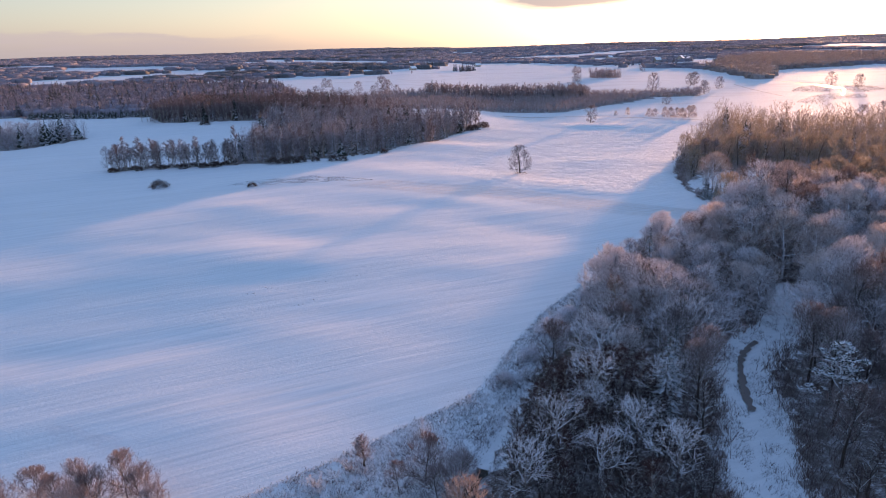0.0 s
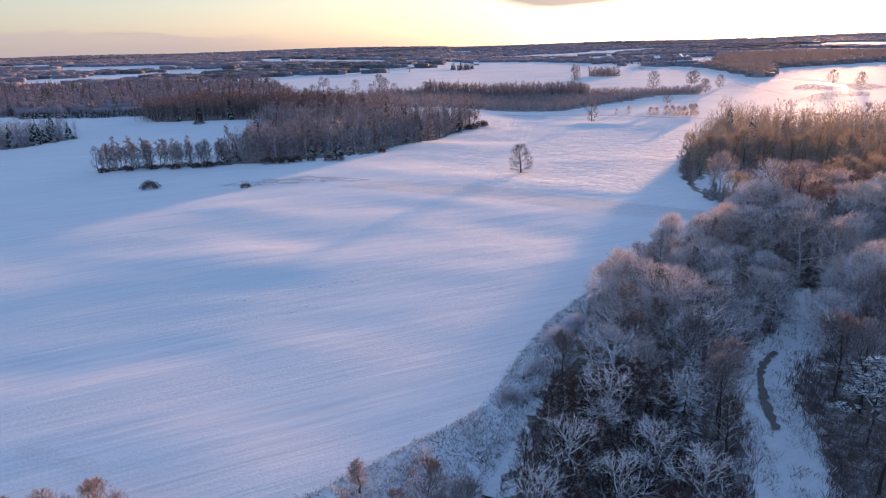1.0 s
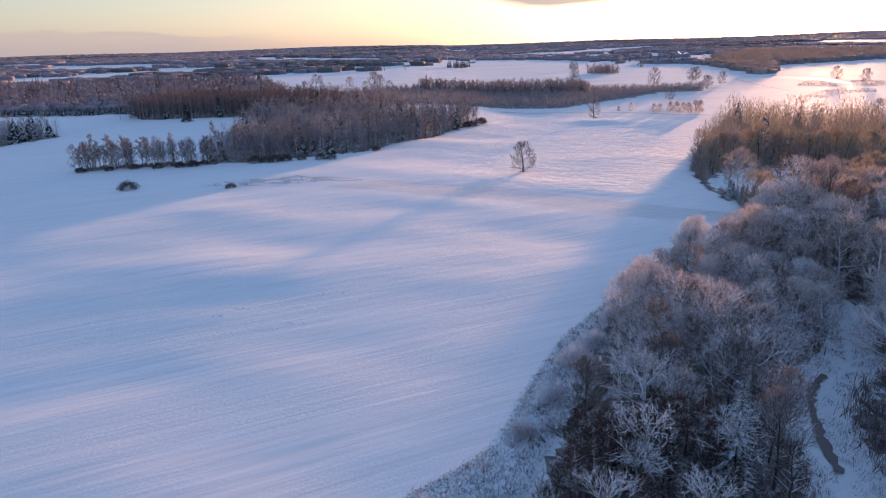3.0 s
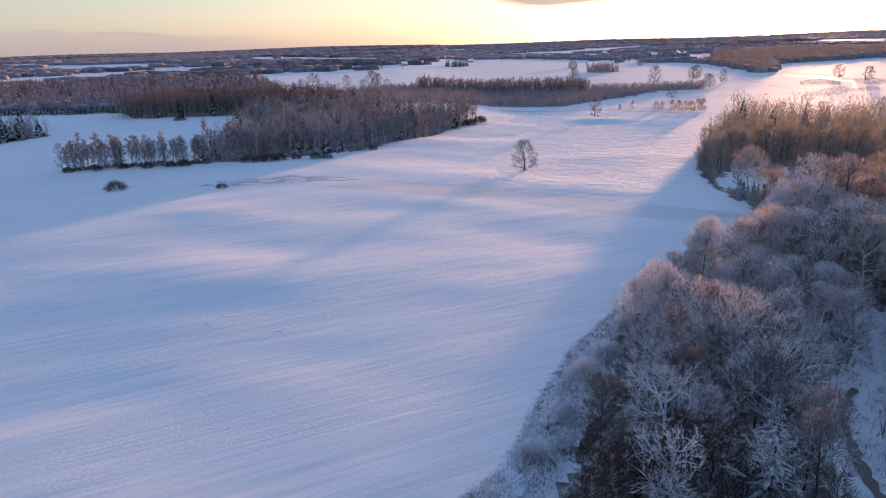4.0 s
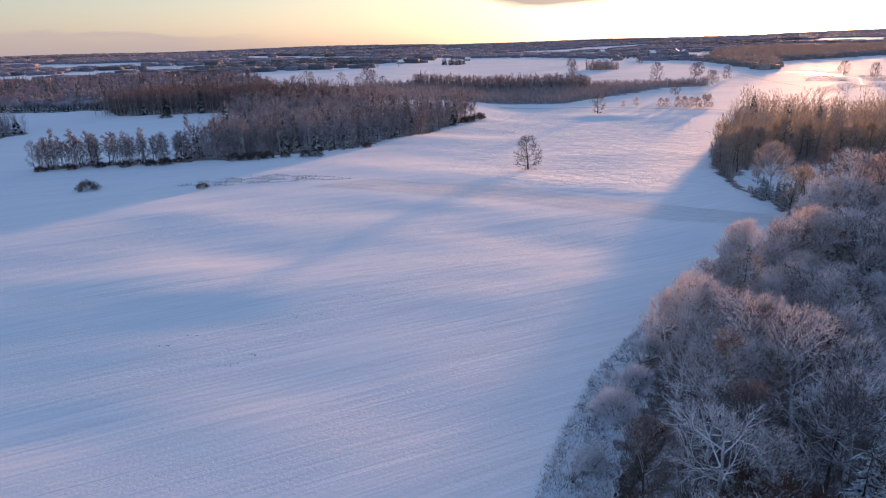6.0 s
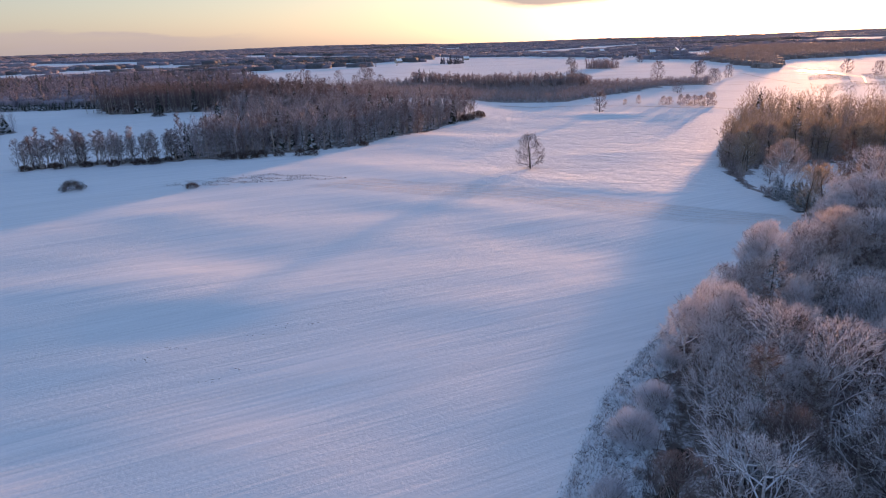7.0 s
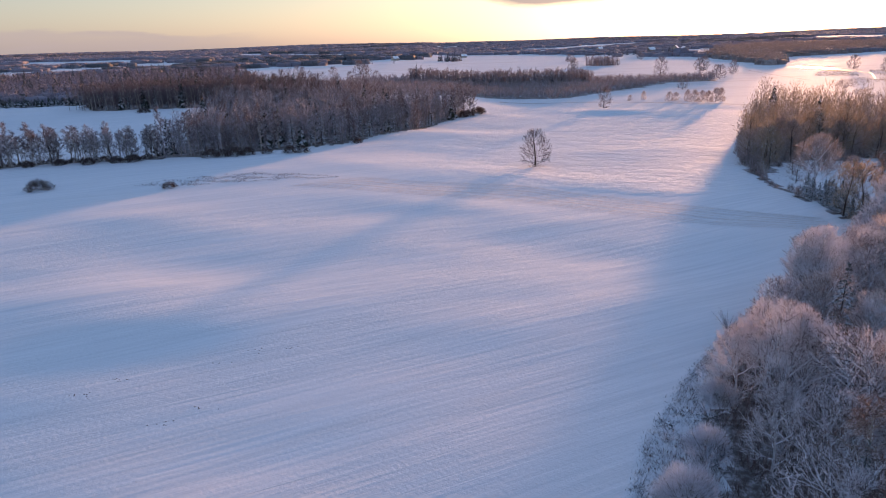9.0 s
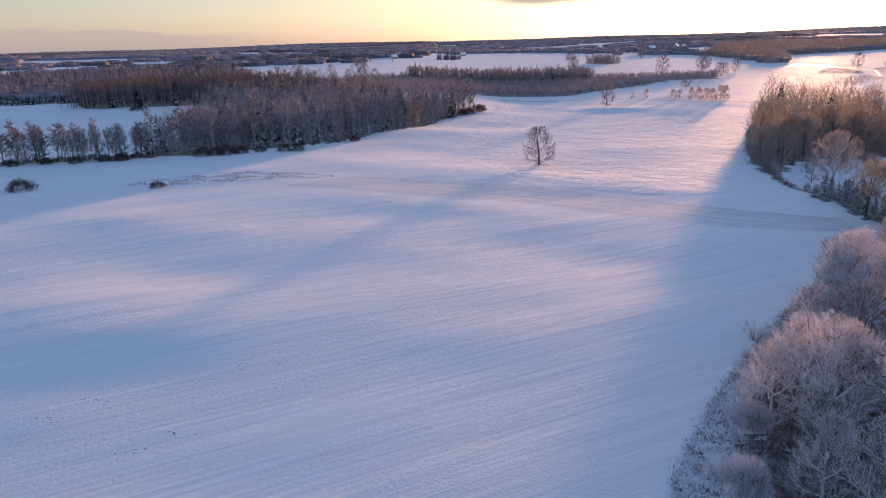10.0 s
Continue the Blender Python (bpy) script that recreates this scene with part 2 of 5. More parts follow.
M_LANE = snow_on_top("slushy_lane", (0.50, 0.47, 0.47), (0.28, 0.25, 0.25), 0.95, 1.3, grain=0.6)
M_MARK = snow_on_top("pressed_snow", (0.74, 0.74, 0.77), (0.56, 0.55, 0.58), 0.9, 1.3, grain=1.5)
M_SOIL = snow_on_top("bare_soil", (0.24, 0.20, 0.17), (0.14, 0.11, 0.095), 0.8, 1.4)
M_BRICK = snow_on_top("chimney_brick", (0.30, 0.15, 0.11), (0.2, 0.1, 0.08), 0.5, 0.9)
M_PANE = water("window_glass", (0.05, 0.05, 0.06), 0.05, 0.02)
M_WALL = snow_on_top("house_wall", (0.62, 0.55, 0.45), (0.48, 0.40, 0.33), 0.7, 1.2)
M_ROOF = snow_on_top("snowy_roof", (0.30, 0.14, 0.10), (0.2, 0.1, 0.08), -0.1, 0.3)


# ---------- geometry helpers ----------
def soup(name, verts, faces, mat):
    me = bpy.data.meshes.new(name)
    me.from_pydata([tuple(v) for v in verts], [], [tuple(f) for f in faces])
    me.materials.append(mat)
    return me


def part(name, me, parent, label=""):
    ob = new(name, me)
    ob.parent = parent
    return tagged(ob, label)


def thing(name, x, y, z, label, category, group="", kind=""):
    ob = new(name)
    ob.matrix_basis = Matrix.Translation((x, y, z))
    return tagged(ob, label, category, group, kind)


def sm(a, b, x):
    u = np.clip((x - a) / (b - a), 0, 1)
    return u * u * (3 - 2 * u)


def inside(poly, x, y):
    x, y = np.asarray(x, float), np.asarray(y, float)
    r = np.zeros(x.shape, bool)
    for (ax, ay), (bx, by) in zip(poly, poly[1:] + poly[:1]):
        if ay == by:
            continue
        r ^= ((ay > y) != (by > y)) & (x < (bx - ax) * (y - ay) / (by - ay) + ax)
    return r


def off_line(line, x, y):
    """Distance from a polyline."""
    x, y = np.asarray(x, float), np.asarray(y, float)
    best = np.full(x.shape, 1e9)
    for (ax, ay), (bx, by) in zip(line, line[1:]):
        dx, dy = bx - ax, by - ay
        u = np.clip(((x - ax) * dx + (y - ay) * dy) / (dx * dx + dy * dy), 0, 1)
        best = np.minimum(best, np.hypot(x - ax - u * dx, y - ay - u * dy))
    return best


# ---------- the plan ----------
STREAM = [(73, 126), (62, 108), (54, 101), (48, 93), (46.3, 84), (44, 77), (40, 69), (38, 55), (36, 40)]
DITCH = [(-4, 52), (2.5, 64), (6.5, 74), (12, 86), (18, 96.5), (21.5, 101), (25, 106.5)]
RIVER = [(356, 738), (361, 730), (367, 716), (373, 700), (375, 680), (378, 668), (374, 645), (375, 622), (366, 604), (354, 585), (340, 562)]
EDGE = [(-60, 58), (-40, 61), (-24, 65), (-14, 72), (-7, 78), (1, 84), (6, 89), (11.5, 102), (18.8, 116.6), (27.6, 129), (34, 136.6), (43, 146.2), (53.6, 157), (68, 170), (84, 182)]
RIGHT_WOOD = [(-3, 34), (3, 62), (9, 74), (14.5, 88), (21, 106), (27, 119), (33, 130), (41, 140), (54, 151), (70, 164), (85.5, 180),
              (84.5, 196), (84.5, 212), (88, 236), (97, 264), (117, 306), (150, 362), (164, 392), (205, 372), (260, 348), (330, 330), (400, 290), (300, 210), (190, 130), (120, 62), (96, 30), (80, 20), (62, 30), (46, 18), (30, 32), (14, 22)]
CLEARING = [(89, 188), (86, 200), (85.5, 214), (90, 233), (99, 247), (112, 256), (131, 256), (152, 252), (140, 226), (122, 203), (106, 188)]
MID_WOOD = [(-95, 272), (-76, 278), (-55, 283), (-36, 297), (-9, 334), (6, 367), (20, 393), (12, 402), (-20, 408), (-60, 440), (-80, 500), (-190, 520),
            (-206, 442), (-185, 415), (-129, 413), (-110, 415), (-100, 330)]
LEFT_WOOD = [(-236, 330), (-224, 343), (-208, 366), (-224, 380), (-268, 366), (-330, 340)]
LEFT_FOREST = [(-330, 470), (-261, 449), (-199, 452), (-190, 520), (-140, 610), (-200, 760), (-245, 849), (-351, 800), (-454, 790), (-560, 810), (-720, 700), (-600, 480)]
BAND = [(-94, 535), (-61, 468), (-5, 480), (46, 491), (88, 486), (121, 518), (184, 577), (227, 586), (247, 638), (190, 626), (122, 640), (64, 645), (-12, 630), (-60, 612)]
BIG_FIELD = [(-300, 930), (-140, 610), (-94, 535), (-61, 462), (0, 380), (150, 372), (300, 330), (440, 480), (372, 640), (385, 740), (400, 920), (340, 1050), (300, 1130),
             (245, 1340), (120, 1500), (20, 1380), (-45, 1010), (-150, 1000)]
EAST_FIELD = [(385, 720), (410, 760), (625, 945), (580, 780), (520, 620), (400, 560)]


# low knolls in the field: centre, half widths, height
KNOLLS = ((3, 238, 34, 16, 0.7), (-6, 324, 32, 17, 1.6), (100, 402, 26, 15, 1.3), (72, 282, 26, 13, 0.8), (-42, 207, 38, 16, 0.3), (4, 146, 30, 12, 0.6), (-45, 150, 32, 13, 0.6), (-10, 182, 28, 12, 0.5))


def swell(x, y):
    """Low waves of the ploughed land."""
    rs = np.random.RandomState(7)
    z = 0 * x
    for k in range(30):
        length, lean = rs.uniform(11, 58), rs.normal(-0.15, 0.4)
        kx, ky = math.sin(lean) / length, math.cos(lean) / length
        z = z + rs.uniform(0.5, 1) * (length / 45) ** 1.05 * np.sin(2 * math.pi * (kx * x + ky * y) + rs.uniform(0, 6.28))
    return 0.06 * z


def ground(x, y, bed=True):
    x, y = np.asarray(x, float), np.asarray(y, float)
    d = np.hypot(x, y)
    z = sm(50, -68, x) * 4.5 * sm(40, 192, y) + 4 * sm(335, 430, y) * sm(60, 0, x) + 3 * sm(400, 800, y) * sm(0, 60, x) + 13 * np.clip((d - 700) / 4200, 0, 1.2)
    z = z + swell(x, y) * sm(40, 80, y) * sm(90, 60, x - 0.25 * y) 
    for cx, cy, sx, sy, h in KNOLLS:
        z = z + h * np.exp(-((x - cx) / sx) ** 2 - ((y - cy) / sy) ** 2)
    z = z + sm(900, 2500, y) * 5 * (np.sin(x / 310 + 1) * np.sin(y / 420) + 0.6 * np.sin(x / 700 + y / 500))
    # the low crest that the wheel tracks follow
    z = z + 1.1 * np.exp(-((y + 0.3 * x - 226) / 46) ** 2) * sm(-70, 0, x) * sm(150, 80, x)
    if bed:
        z = z - 0.9 * np.exp(-(off_line(STREAM, x, y) / 2.6) ** 2) - 1.0 * np.exp(-(off_line(DITCH, x, y) / 1.9) ** 2)
        z = z - 0.8 * np.exp(-(off_line(RIVER, x, y) / 9) ** 2)
    return z


def gz(x, y):
    return float(ground(x, y))


# ---------- ground ----------
def steps(*spans):
    v = []
    for a, b, s in spans:
        v += list(np.arange(a, b - 1e-6, s))
    return v


def build_ground():
    grow, v = [], 3.0
    p = 0.0
    while p < 4520:
        v *= 1.11
        p += v
        grow.append(p)
    grow = np.array(grow) * (4520 / grow[-1])
    xs = np.array(sorted([-280 - g for g in grow]) + steps((-280, -70, 3.0), (-70, 110, 1.6), (110, 380, 3.0)) + [380] + [380 + g for g in grow])
    ys = np.array(sorted([20 - g for g in grow]) + steps((20, 200, 1.6), (200, 480, 3)) + [480] + [480 + g * 4420 / 4520 for g in grow])
    X, Y = np.meshgrid(xs, ys)
    Z = ground(X, Y)
    nx, ny = len(xs), len(ys)
    idx = np.arange(nx * ny).reshape(ny, nx)
    quads = np.stack([idx[:-1, :-1], idx[:-1, 1:], idx[1:, 1:], idx[1:, :-1]], -1).reshape(-1, 4)
    me = bpy.data.meshes.new("ground")
    me.from_pydata(np.stack([X, Y, Z], -1).reshape(-1, 3).tolist(), [], quads.tolist())
    me.materials.append(M_SNOW)
    me.materials.append(M_FLOOR)
    cx = (X[:-1, :-1] + X[1:, 1:]).ravel() / 2
    cy = (Y[:-1, :-1] + Y[1:, 1:]).ravel() / 2
    ragged = np.random.RandomState(17)
    cx, cy = cx + ragged.uniform(-1.3, 1.3, cx.size), cy + ragged.uniform(-1.3, 1.3, cx.size)
    floor = inside(RIGHT_WOOD, cx, cy) & ~inside(CLEARING, cx, cy) & (off_line(STREAM, cx, cy) > 5.5)
    floor |= inside(MID_WOOD, cx, cy) | inside(LEFT_WOOD, cx, cy) | inside(LEFT_FOREST, cx, cy) | inside(BAND, cx, cy)
    me.polygons.foreach_set("material_index", floor.astype(np.int32))
    me.polygons.foreach_set("use_smooth", np.ones(len(quads), bool))
    tagged(new("ground", me), "snow-covered rolling farmland with worked rows under thin snow", "ground", kind="structure")


def ribbon(line, width, drop, wobble=0.25, step=2.0, seed=1):
    rs = random.Random(seed)
    pts = []
    for (ax, ay), (bx, by) in zip(line, line[1:]):
        n = max(1, int(math.hypot(bx - ax, by - ay) / step))
        pts += [(ax + (bx - ax) * k / n, ay + (by - ay) * k / n) for k in range(n)]
    pts.append(line[-1])
    for _ in range(3):
        pts = [pts[0]] + [tuple((pts[k - 1][c] + 2 * pts[k][c] + pts[k + 1][c]) / 4 for c in (0, 1)) for k in range(1, len(pts) - 1)] + [pts[-1]]
    vs, fs = [], []
    for k, (x, y) in enumerate(pts):
        a, b = pts[max(k - 1, 0)], pts[min(k + 1, len(pts) - 1)]
        dx, dy = b[0] - a[0], b[1] - a[1]
        L = math.hypot(dx, dy) or 1
        w1, w2 = (width / 2 * (1 + rs.uniform(-wobble, wobble)) for _ in range(2))
        z = float(ground(x, y, False)) + drop
        vs += [(x - dy / L * w1, y + dx / L * w1, z), (x + dy / L * w2, y - dx / L * w2, z)]
        if k:
            fs.append((2 * k - 2, 2 * k - 1, 2 * k + 1, 2 * k))
    return vs, fs


build_ground()
tagged(new("stream", soup("stream", *ribbon([(56.5, 105), (54.5, 103.5), (51, 99), (48.4, 93), (47, 88.5), (45.8, 83)], 1.1, -0.55, 0.6, 0.8), M_STREAM)), "narrow brown stream between snowy banks", "stream", kind="structure")
for k, piece in enumerate(([(0.5, 60), (2.5, 64), (5, 70)], [(16, 93), (18, 96.5), (21.5, 101), (25, 106.5)])):
    tagged(new("ditch", soup("ditch", *ribbon(piece, 1.5, -0.5, 0.45, 0.8, 2 + k), M_DITCH)), "dark open water in a ditch beside the field", "ditch", kind="structure")
tagged(new("river", soup("river", *ribbon(RIVER, 1.3, -0.3, 0.85, 3, 3), M_RIVER)), "winding river shining in the low sun", "river", kind="structure")


# ---------- trees ----------
class Sticks:
    """Collects tapered limbs and thin blades."""

    def __init__(self):
        self.v, self.f, self.bv, self.bf = [], [], [], []

    def limb(self, p, q, r0, r1, sides):
        d = (q - p).normalized()
        a = d.orthogonal().normalized()
        b = d.cross(a)
        n = len(self.v)
        for c, r in ((p, r0), (q, r1)):
            for k in range(sides):
                t = 2 * math.pi * k / sides
                self.v.append(c + (a * math.cos(t) + b * math.sin(t)) * r)
        for k in range(sides):
            self.f.append((n + k, n + (k + 1) % sides, n + sides + (k + 1) % sides, n + sides + k))

    def blade(self, p, q, w, rng):
        d = q - p
        side = d.cross(Vector((rng.gauss(0, 1), rng.gauss(0, 1), rng.gauss(0, 1))))
        if side.length < 1e-6:
            return
        side = side.normalized() * w / 2
        n = len(self.bv)
        self.bv += [p - side, p + side, q]
        self.bf.append((n, n + 1, n + 2))

    def fit(self, height, radius):
        every = self.v + self.bv
        top = max(v.z for v in every)
        rr = sorted(math.hypot(v.x, v.y) for v in every)
        wide = rr[int(len(rr) * 0.96)]
        for v in every:
            k = min(1.0, max(0.0, v.z / (top * 0.25)))
            s = 1 + (radius / wide - 1) * k
            v.x, v.y, v.z = v.x * s, v.y * s, v.z * height / top


def rand_dir(rng):
    v = Vector((rng.gauss(0, 1), rng.gauss(0, 1), rng.gauss(0, 1)))
    return v.normalized()


def branchy(seed, height, radius, base=0.22, limbs=11, subs=7, lets=6, twigs=5, up=0.5, lean=0.9, trunk_r=0.22, limb_r=0.085, width=0.05, crook=0.2):
    """A bare broad-leaved tree whose limbs, branches and twigs grow out of each other and end on a rounded crown."""
    rng = random.Random(seed)
    s = Sticks()
    mid, tall, low = height * (base + 1) / 2, height * (1 - base) / 2, max(0.05, base * 0.8)
    lumps = [(rand_dir(rng), rng.uniform(-0.42, 0.22)) for _ in range(12)]

    def room(p, d):
        """How far it is from p along d to the crown's outline."""
        a = Vector((p.x / radius, p.y / radius, (p.z - mid) / tall))
        b = Vector((d.x / radius, d.y / radius, d.z / tall))
        A, B, C = b.dot(b), a.dot(b), a.dot(a) - 1
        disc = B * B - A * C
        if disc <= 0:
            return 0.25 * radius
        far = (-B + math.sqrt(disc)) / A
        o = (a + b * far).normalized()
        return max(0.15 * radius, far * (1 + sum(w * max(0, o.dot(l)) ** 8 for l, w in lumps)))

    def side_way(d, k, angle):
        a = d.orthogonal().normalized()
        b = d.cross(a)
        t = 2.4 * k + rng.uniform(-0.5, 0.5)
        return (d * math.cos(angle) + (a * math.cos(t) + b * math.sin(t)) * math.sin(angle) + Vector((0, 0, up * 0.3))).normalized()

    def arm(p, d, length, r, n, sides, bend):
        pts = [p]
        for k in range(n):
            d = (d + rand_dir(rng) * bend + Vector((0, 0, up * 0.22))).normalized()
            q = p + d * (length / n)
            s.limb(p, q, r * (1 - 0.75 * k / n), r * (1 - 0.75 * (k + 1) / n), sides)
            p = q
            pts.append(p)
        return pts, d

    def along(pts, u):
        n = len(pts) - 1
        k = min(n - 1, int(u * n))
        return pts[k].lerp(pts[k + 1], u * n - k), (pts[k + 1] - pts[k]).normalized()

    def grow(p, d, length, r):
        pts, _ = arm(p, d, length, r, 4, 3, crook)
        for k in range(subs):
            q, dq = along(pts, 0.22 + 0.78 * (k + rng.random()) / subs)
            d2 = side_way(dq, k, rng.uniform(0.45, 0.95))
            L2 = min(length * rng.uniform(0.45, 0.75), room(q, d2) * rng.uniform(0.8, 1.02))
            sub, _ = arm(q, d2, L2, r * 0.5, 2, 3, crook * 0.8)
            for m in range(lets):
                b, db = along(sub, 0.2 + 0.8 * (m + rng.random()) / lets)
                d3 = side_way(db, m, rng.uniform(0.35, 0.85))
                L3 = min(L2 * rng.uniform(0.4, 0.7), room(b, d3) * 1.03)
                c = b + d3 * L3
                s.blade(b, c, width * 1.7, rng)
                for t in range(twigs):
                    e = b.lerp(c, rng.uniform(0.15, 0.95))
                    d4 = side_way(d3, t, rng.uniform(0.4, 0.9))
                    s.blade(e, e + d4 * L3 * rng.uniform(0.35, 0.7), width * rng.uniform(0.7, 1.15), rng)

    p, d, r = Vector((0, 0, -0.3)), Vector((0, 0, 1)), trunk_r
    stem = [p]
    n = 6
    for k in range(n):
        d = (d + rand_dir(rng) * 0.1 + Vector((0, 0, 0.12))).normalized()
        q = p + d * (0.72 * height / n)
        s.limb(p, q, r, r * 0.84, 6)
        p, r = q, r * 0.84
        stem.append(p)
    turn = rng.random() * 6.28
    for k in range(limbs):
        u = min(0.995, (low + (0.72 - low) * (k + 0.6 * rng.random()) / limbs) / 0.72)
        b, _ = along(stem, u)
        a = turn + 2.4 * k
        rise = 0.15 + up * (0.35 + 0.9 * u) - (0.5 * (1 - u) if base < 0 else 0)
        way = Vector((math.cos(a) * lean, math.sin(a) * lean, rise)).normalized()
        grow(b, way, room(b, way) * rng.uniform(0.82, 1.0), limb_r * (1.15 - 0.45 * u))
    for k in range(4):
        a = turn + 1.57 * k
        way = Vector((math.cos(a) * 0.5, math.sin(a) * 0.5, 1)).normalized()
        grow(p, way, room(p, way) * rng.uniform(0.85, 1.0), limb_r * 0.7)
    return s


def birch(seed, height, radius, whorls=22, per=16, width=0.06):
    """A slender tree with one leader and rising side branches."""
    rng = random.Random(seed)
    s = Sticks()
    pts = [Vector((0, 0, -0.3))]
    n = 7
    for k in range(n):
        pts.append(pts[-1] + Vector((rng.gauss(0, 0.12), rng.gauss(0, 0.12), (height + 0.3) / n)))
    for k in range(n):
        s.limb(pts[k], pts[k + 1], 0.15 * (1 - k / n) + 0.015, 0.15 * (1 - (k + 1) / n) + 0.012, 5)
    for w in range(whorls):
        u = 0.28 + 0.70 * (w + rng.random() * 0.8) / whorls
        k = min(n - 1, int(u * n))
        p = pts[k].lerp(pts[k + 1], u * n - k)
        a = rng.random() * 6.28
        reach = radius * (1.15 - u) * 1.35 * min(1, (u - 0.15) * 4) * rng.uniform(0.7, 1.2)
        d = Vector((math.cos(a), math.sin(a), rng.uniform(0.7, 1.5))).normalized()
        q = p + d * reach * 1.25
        s.limb(p, q, 0.04, 0.012, 3)
        for _ in range(per):
            b = p.lerp(q, rng.uniform(0.2, 1))
            t = (d * 0.5 + rand_dir(rng) * 0.8 + Vector((0, 0, 0.1))).normalized()
            s.blade(b, b + t * rng.uniform(0.4, 1.1), width * rng.uniform(0.6, 1.3), rng)
    s.fit(height, radius)
    return s


def spruce(seed, height, radius, whorls=20, arms=8, start=0.06, fine=9):
    """A conifer with drooping boughs built of small sprays."""
    rng = random.Random(seed)
    s = Sticks()
    s.limb(Vector((0, 0, -0.3)), Vector((0, 0, height * 0.98)), height * 0.013, 0.02, 5)
    for w in range(whorls):
        u = start + (1 - start) * (w + 0.5) / whorls
        reach = radius * (1 - u) ** 0.85 + 0.12
        turn = rng.random() * 6.28
        for k in range(arms):
            a = turn + 6.28 * k / arms + rng.uniform(-0.35, 0.35)
            L = reach * rng.uniform(0.55, 1.2)
            out = Vector((math.cos(a), math.sin(a), 0))
            side = Vector((-math.sin(a), math.cos(a), 0))
            p = Vector((0, 0, u * height + rng.uniform(-0.3, 0.3)))
            dip = rng.uniform(0.1, 0.45)
            mid = p + out * L * 0.6 - Vector((0, 0, L * dip * 0.4))
            tip = p + out * L - Vector((0, 0, L * dip))
            wd = L * 0.11 + 0.04
            n = len(s.bv)
            s.bv += [p, mid - side * wd - Vector((0, 0, 0.08)), mid + Vector((0, 0, 0.06)), mid + side * wd - Vector((0, 0, 0.08)), tip]
            s.bf += [(n, n + 1, n + 2), (n, n + 2, n + 3), (n + 1, n + 4, n + 2), (n + 2, n + 4, n + 3)]
            for _ in range(fine):
                b = p.lerp(tip, rng.uniform(0.2, 1))
                t = (out * 0.7 + side * rng.choice((-1, 1)) * rng.uniform(0.3, 1) + Vector((0, 0, rng.uniform(-0.6, 0.1)))).normalized()
                s.blade(b, b + t * L * rng.uniform(0.2, 0.42), 0.11, rng)
    return s


def pine(seed, height, radius):
    """A pine with a bare lower stem and tufts of needles carrying pads of snow."""
    rng = random.Random(seed)
    s = Sticks()
    p = Vector((0, 0, -0.3))
    for k in range(6):
        q = p + Vector((rng.gauss(0, 0.12), rng.gauss(0, 0.12), (height * 0.93 + 0.3) / 6))
        s.limb(p, q, 0.2 * (1 - k / 6.6), 0.2 * (1 - (k + 1) / 6.6), 5)
        p = q
    for k in range(26):
        u = 0.36 + 0.62 * k / 25
        a = 2.4 * k + rng.uniform(-0.4, 0.4)
        L = radius * (1.0 - 0.75 * max(0, (u - 0.5) * 2) ** 1.5) * rng.uniform(0.6, 1.1)
        b = Vector((0, 0, u * height))
        e = b + Vector((math.cos(a) * L, math.sin(a) * L, L * rng.uniform(0.05, 0.45)))
        s.limb(b, e, 0.06, 0.02, 3)
        for _ in range(5):
            c = b.lerp(e, rng.uniform(0.45, 1.05)) + Vector((rng.gauss(0, 0.3), rng.gauss(0, 0.3), rng.uniform(0, 0.25)))
            r = rng.uniform(0.45, 0.75)
            for _ in range(20):
                d = rand_dir(rng)
                d.z = d.z * 0.5 + 0.15
                s.blade(c - d * 0.1, c + d * r, 0.28, rng)
    return s


def bush(seed, height, radius, stems=16, per=34, width=0.05):
    rng = random.Random(seed)
    s = Sticks()
    for k in range(stems):
        a, lean = rng.random() * 6.28, rng.uniform(0.15, 1.0)
        d = Vector((math.cos(a) * lean, math.sin(a) * lean, 1)).normalized()
        p = Vector((math.cos(a) * 0.2, math.sin(a) * 0.2, -0.15))
        L = height * rng.uniform(0.75, 1.1)
        m = p + d * L * 0.5
        q = m + (d + Vector((math.cos(a) * 0.25, math.sin(a) * 0.25, 0.05))).normalized() * L * 0.5
        s.limb(p, m, 0.035, 0.025, 3)
        s.limb(m, q, 0.025, 0.008, 3)
        for _ in range(per):
            u = rng.uniform(0.15, 1)
            b = p.lerp(m, u * 2) if u < 0.5 else m.lerp(q, u * 2 - 1)
            t = (d * 0.6 + rand_dir(rng) * 0.8 + Vector((0, 0, 0.25))).normalized()
            s.blade(b, b + t * rng.uniform(0.25, 0.75) * min(height / 3, 1.9), width * rng.uniform(0.6, 1.3), rng)
    s.fit(height, radius)
    return s


